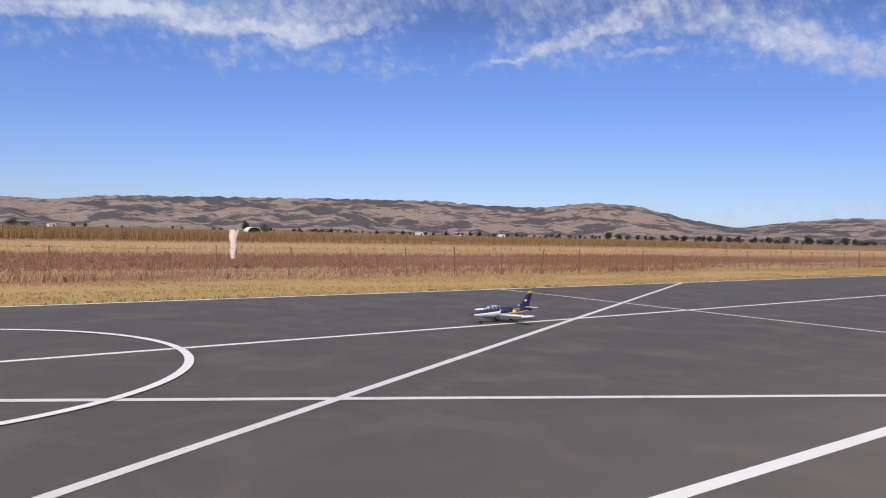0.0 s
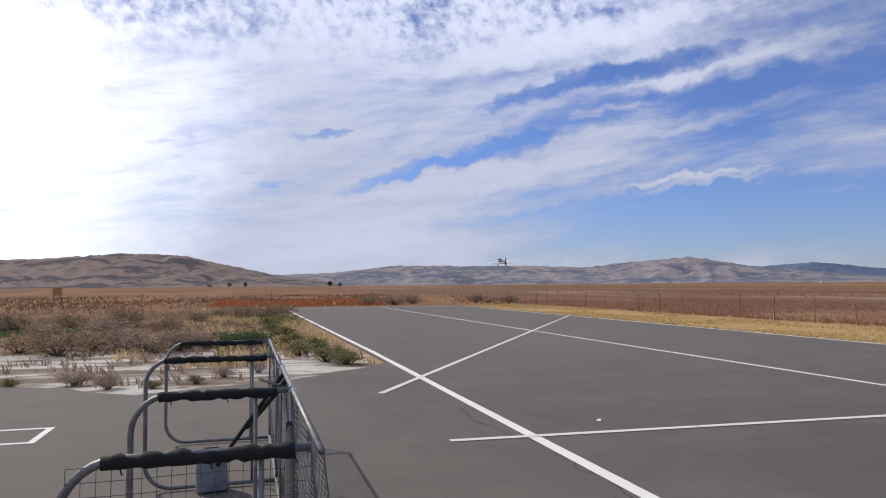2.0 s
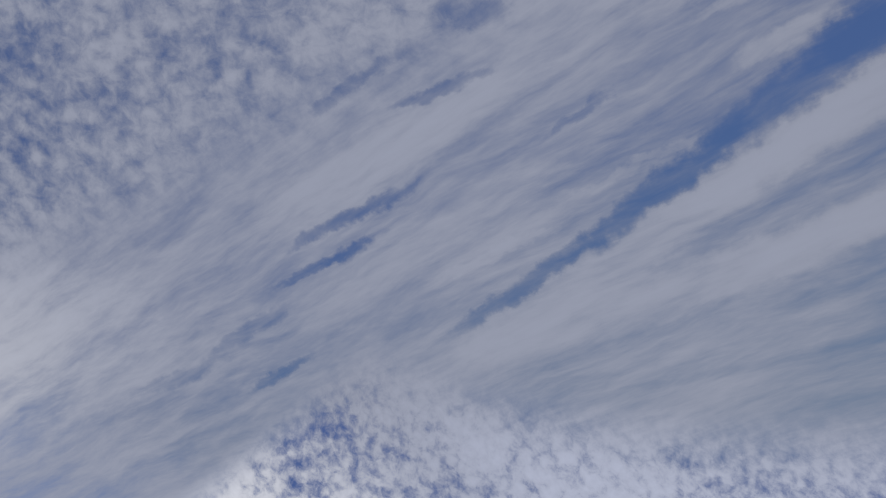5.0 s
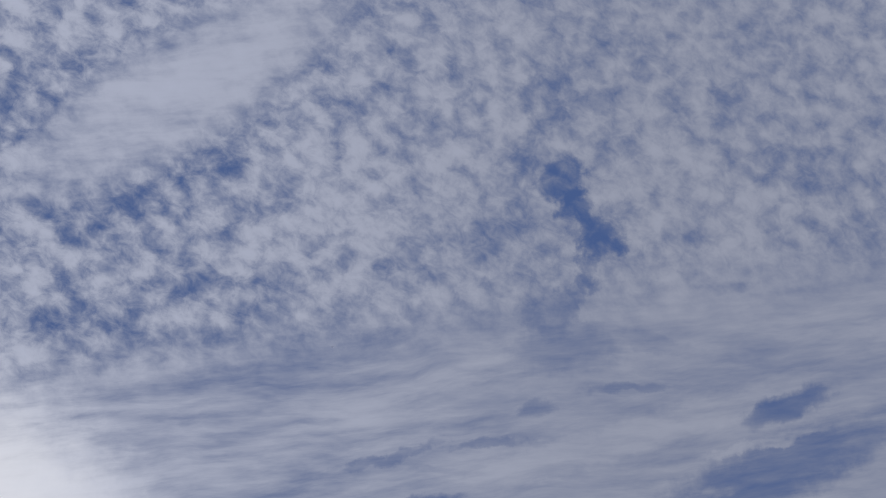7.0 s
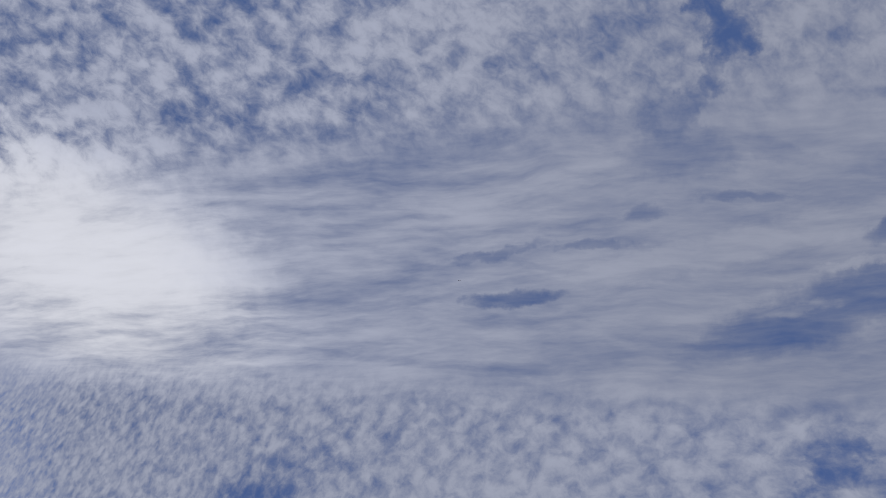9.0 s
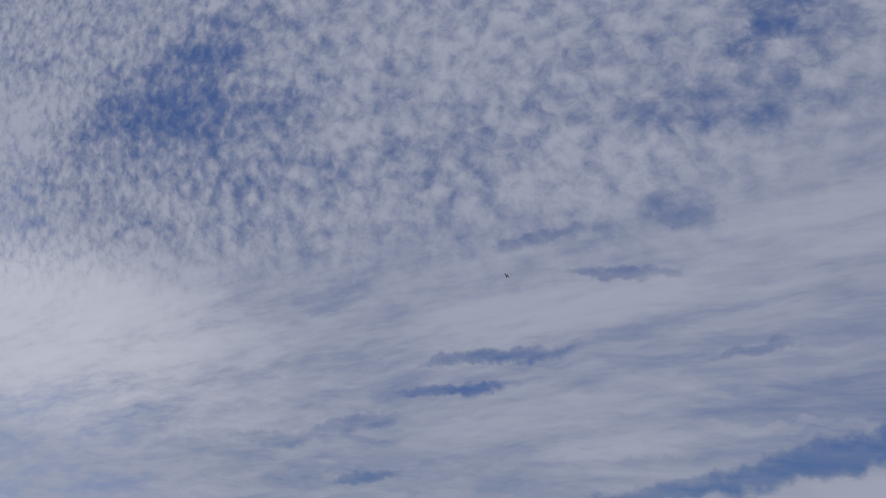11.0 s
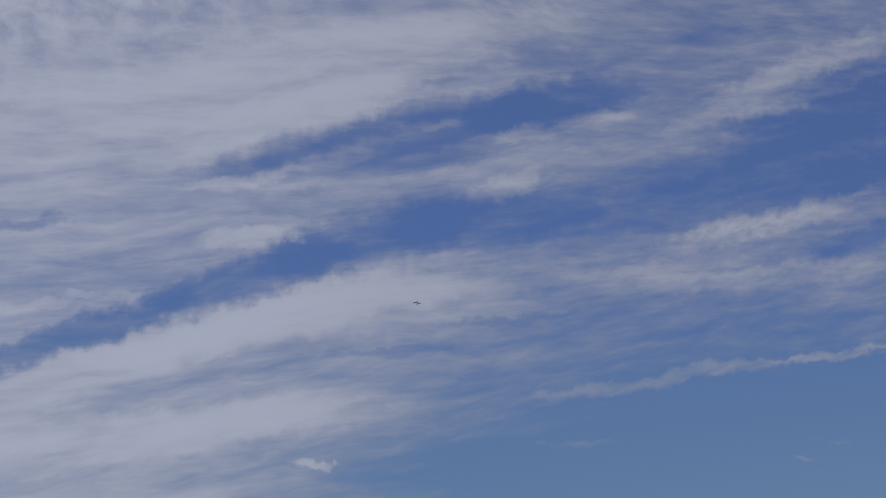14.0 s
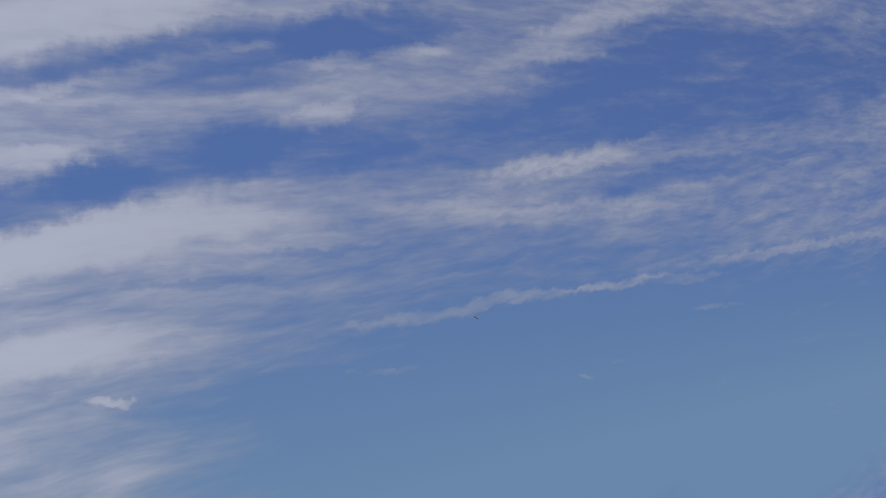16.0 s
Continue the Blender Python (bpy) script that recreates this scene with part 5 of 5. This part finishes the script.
def wing_mesh(root_x, root_c, tip_x, tip_c, y0, y1, z0, z1, thick):
    """A tapered wing of aerofoil section from y0 to y1."""
    bm, rings = bmesh.new(), []
    prof = [(0, 0), (0.06, 0.5), (0.3, 0.62), (0.65, 0.36), (1, 0.03), (0.65, -0.2), (0.3, -0.38), (0.06, -0.3)]
    for s in (0, 0.33, 0.66, 0.96, 1.0):
        c = (root_c + (tip_c - root_c) * s) * (0.8 if s == 1.0 else 1)
        x = root_x + (tip_x - root_x) * s
        rings.append([(x - p * c, y0 + (y1 - y0) * s, z0 + (z1 - z0) * s + q * thick * (1 - 0.4 * s)) for p, q in prof])
    return loft(bm, rings)


def fin_mesh(rows, thick):
    bm = bmesh.new()
    return loft(bm, [[(xa, 0, z), (xa * 0.7 + xb * 0.3, thick, z), (xb, 0.001, z), (xa * 0.7 + xb * 0.3, -thick, z)] for z, xa, xb in rows])


def build_jet():
    jet = thing("model_jet", None, "purple, white and gold radio-controlled model jet", "model airplane")
    hull = part("fuselage", loft(bmesh.new(), [oval(*s) for s in HULL]), PURPLE, jet, "glossy purple fuselage", True)
    bm = loft(bmesh.new(), [oval(x, w, zb, zt, 12, 0.003, math.pi * 0.95, math.pi * 2.05) for x, w, zb, zt in HULL[1:8]], False)
    part("belly", bm, JET_WHITE, jet, "white lower fuselage", True)
    for s in (1, -1):
        bm = bmesh.new()
        tube(bm, [(-0.12, s * 0.087, 0.166), (-0.3, s * 0.08, 0.172), (-0.48, s * 0.067, 0.186), (-0.62, s * 0.052, 0.2)], [0.008, 0.011, 0.011, 0.006], 6)
        part("stripe", bm, GOLD, hull, "gold cheat line")
        bm = bmesh.new()
        box(bm, (-0.30, s * 0.079, 0.232), (0.15, 0.006, 0.045))
        panel = part("name_panel", bm, GOLD, hull, "gold panel with dark bars")
        bm = bmesh.new()
        for k in range(4):
            box(bm, (-0.30 + (k - 1.5) * 0.03, s * 0.0835, 0.232), (0.02, 0.004, 0.022))
        part("panel_bars", bm, DARK, jet, "dark bars of unreadable lettering")
        # air intakes beside the cockpit
        bm = loft(bmesh.new(), [[(x, s * (y + 0.03 * math.cos(a)), 0.215 + 0.04 * math.sin(a)) for a in np.linspace(0, math.tau, 11)[:-1]] for x, y in ((0.1, 0.082), (0.0, 0.085), (-0.2, 0.06))])
        part("intake", bm, PURPLE, jet, smooth=True)
        bm = loft(bmesh.new(), [[(x, s * (0.083 + 0.024 * math.cos(a)), 0.215 + 0.033 * math.sin(a)) for a in np.linspace(0, math.tau, 11)[:-1]] for x in (0.103, 0.095)])
        part("intake_mouth", bm, JET_WHITE, jet, "white intake lip")
    bm = loft(bmesh.new(), [oval(0.45, 0.01, 0.232, 0.242, 14), oval(0.38, 0.04, 0.225, 0.285, 14), oval(0.28, 0.054, 0.22, 0.318, 14), oval(0.16, 0.056, 0.225, 0.33, 14), oval(0.07, 0.05, 0.235, 0.318, 14), oval(0.0, 0.03, 0.25, 0.29, 14)])
    canopy = part("canopy", bm, CANOPY, jet, "clear bubble canopy", True)
    for x, h in ((0.37, 0.276), (0.20, 0.326), (0.05, 0.308)):
        bm = bmesh.new()
        tube(bm, [(x, 0.057 * math.cos(a), 0.235 + (h - 0.232) * math.sin(a)) for a in np.linspace(0, math.pi, 10)], 0.006, 5)
        part("canopy_frame", bm, PURPLE, canopy, "purple canopy frame")
    for x in (0.29, 0.12):
        bm = bmesh.new()
        box(bm, (x - 0.03, 0, 0.275), (0.025, 0.045, 0.07), bevel=0.006)
        box(bm, (x, 0, 0.245), (0.06, 0.05, 0.015), bevel=0.004)
        part("seat", bm, DARK, jet, "dark cockpit seat")
    for s in (1, -1):
        wing = part("wing", wing_mesh(0.10, 0.36, -0.03, 0.17, s * 0.05, s * 0.66, 0.142, 0.168, 0.032), JET_WHITE, jet, "white wing with a tip tank", True)
        bm = bmesh.new()
        tube(bm, [(0.10, s * 0.67, 0.168), (0.06, s * 0.67, 0.168), (-0.04, s * 0.67, 0.168), (-0.17, s * 0.67, 0.168), (-0.24, s * 0.67, 0.168)], [0.004, 0.018, 0.026, 0.02, 0.004], 10)
        part("tip_tank", bm, JET_WHITE, wing, "white tip tank", True)
        bm = bmesh.new()
        box(bm, (-0.185, s * 0.3, 0.146), (0.05, 0.28, 0.007), pose(0, 0, 0, 0, 0, 0))
        part("flap", bm, GOLD, wing, "gold trailing-edge flap")
        part("tailplane", wing_mesh(-0.56, 0.15, -0.62, 0.09, s * 0.03, s * 0.26, 0.262, 0.27, 0.014), JET_WHITE, jet, "white tailplane", True)
        bm = bmesh.new()
        tube(bm, [(-0.05, s * 0.2, 0.14), (-0.06, s * 0.2, 0.045)], 0.008, 8)
        part("main_strut", bm, CHROME, jet, "metal main gear leg")
        bm = bmesh.new()
        tube(bm, [(-0.06, s * 0.185, 0.042), (-0.06, s * 0.215, 0.042)], 0.042, 18)
        wheel = part("main_wheel", bm, DARK, jet, "black main wheel")
        bm = bmesh.new()
        tube(bm, [(-0.06, s * 0.182, 0.042), (-0.06, s * 0.218, 0.042)], 0.02, 12)
        part("hub", bm, CHROME, wheel, "metal hub")
    bm = bmesh.new()
    tube(bm, [(0.47, 0, 0.14), (0.475, 0, 0.04)], 0.008, 8)
    part("nose_strut", bm, CHROME, jet, "metal nose gear leg")
    bm = bmesh.new()
    tube(bm, [(0.475, -0.012, 0.026), (0.475, 0.012, 0.026)], 0.026, 18)
    part("nose_wheel", bm, DARK, jet, "black nose wheel")
    part("fin", fin_mesh([(0.24, -0.30, -0.68), (0.29, -0.45, -0.69), (0.52, -0.64, -0.755)], 0.012), PURPLE, jet, "tall swept purple fin")
    part("fin_tip", fin_mesh([(0.52, -0.64, -0.755), (0.55, -0.66, -0.76), (0.562, -0.685, -0.75)], 0.0135), GOLD, jet, "gold fin tip")
    for s in (1, -1):
        bm = bmesh.new()
        box(bm, (-0.585, s * 0.0125, 0.385), (0.05, 0.003, 0.035), None, 0.0)
        part("fin_badge", bm, JET_WHITE, jet, "small white badge")
    bm = loft(bmesh.new(), [[(x, r * math.cos(a), 0.218 + r * math.sin(a)) for a in np.linspace(0, math.tau, 15)[:-1]] for x, r in ((-0.69, 0.034), (-0.735, 0.03))])
    part("tailpipe", bm, DARK, jet, "dark exhaust pipe")
    return jet


JET_THING = build_jet()


def motions():
    JET = [
        (0, 1.02, 13.56, 0, 0, -0, -144.6),
        (0.2, -2.13, 11.53, 0, 0, -0, -144.6),
        (0.5, -7.25, 8.18, 0, 0, -0, -144.6),
        (0.8, -12.06, 4.88, 0, 0, -0, -144.6),
        (1, -15.72, 2.45, 0, 0, -0, -144.6),
        (1.25, -20.01, -0.51, 0, 0, -4, -144.6),
        (1.5, -25.31, -4.12, 0.33, 0, -7, -144),
        (1.7, -29.08, -7, 1.17, -2, -10, -144),
        (1.9, -32.63, -9.71, 2.14, -3, -12, -144),
        (2.1, -35.32, -11.77, 3.19, -5, -13, -144),
        (2.3, -39.29, -14.81, 5.09, -5, -14, -144),
        (2.6, -44.93, -19.12, 7.45, -3, -15, -144),
        (3.5, -67.2, -36.15, 17.65, 0, -15, -144),
        (3.8, -76.49, -43.25, 21.88, 0, -15, -144),
        (4.2, -91.49, -54.72, 28.84, 0, -15, -144),
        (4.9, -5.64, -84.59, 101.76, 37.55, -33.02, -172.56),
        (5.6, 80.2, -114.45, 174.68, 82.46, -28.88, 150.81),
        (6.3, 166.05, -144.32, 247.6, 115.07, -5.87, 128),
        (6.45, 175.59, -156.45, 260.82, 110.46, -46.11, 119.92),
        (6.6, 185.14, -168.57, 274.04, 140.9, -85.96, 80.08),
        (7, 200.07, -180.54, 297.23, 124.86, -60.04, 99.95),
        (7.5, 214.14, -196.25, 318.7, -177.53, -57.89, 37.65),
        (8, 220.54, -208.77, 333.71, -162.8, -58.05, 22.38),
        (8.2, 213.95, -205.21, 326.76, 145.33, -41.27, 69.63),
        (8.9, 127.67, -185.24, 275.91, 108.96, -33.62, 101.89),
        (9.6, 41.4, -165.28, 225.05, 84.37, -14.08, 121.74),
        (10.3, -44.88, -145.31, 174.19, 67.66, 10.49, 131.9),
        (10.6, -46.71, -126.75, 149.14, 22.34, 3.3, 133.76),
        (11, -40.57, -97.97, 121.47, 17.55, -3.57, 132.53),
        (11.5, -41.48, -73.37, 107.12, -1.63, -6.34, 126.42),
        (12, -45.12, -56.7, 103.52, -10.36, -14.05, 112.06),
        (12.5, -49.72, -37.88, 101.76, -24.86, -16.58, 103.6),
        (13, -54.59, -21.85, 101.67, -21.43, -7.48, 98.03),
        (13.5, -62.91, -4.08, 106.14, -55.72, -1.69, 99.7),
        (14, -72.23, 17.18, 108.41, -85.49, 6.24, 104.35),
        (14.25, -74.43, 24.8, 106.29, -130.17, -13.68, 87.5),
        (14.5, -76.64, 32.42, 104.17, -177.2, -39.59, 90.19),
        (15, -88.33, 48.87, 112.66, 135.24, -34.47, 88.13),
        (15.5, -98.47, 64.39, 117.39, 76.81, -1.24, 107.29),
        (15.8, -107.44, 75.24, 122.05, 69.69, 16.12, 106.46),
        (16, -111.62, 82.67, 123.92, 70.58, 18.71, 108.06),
    ]

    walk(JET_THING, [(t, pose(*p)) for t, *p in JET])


motions()
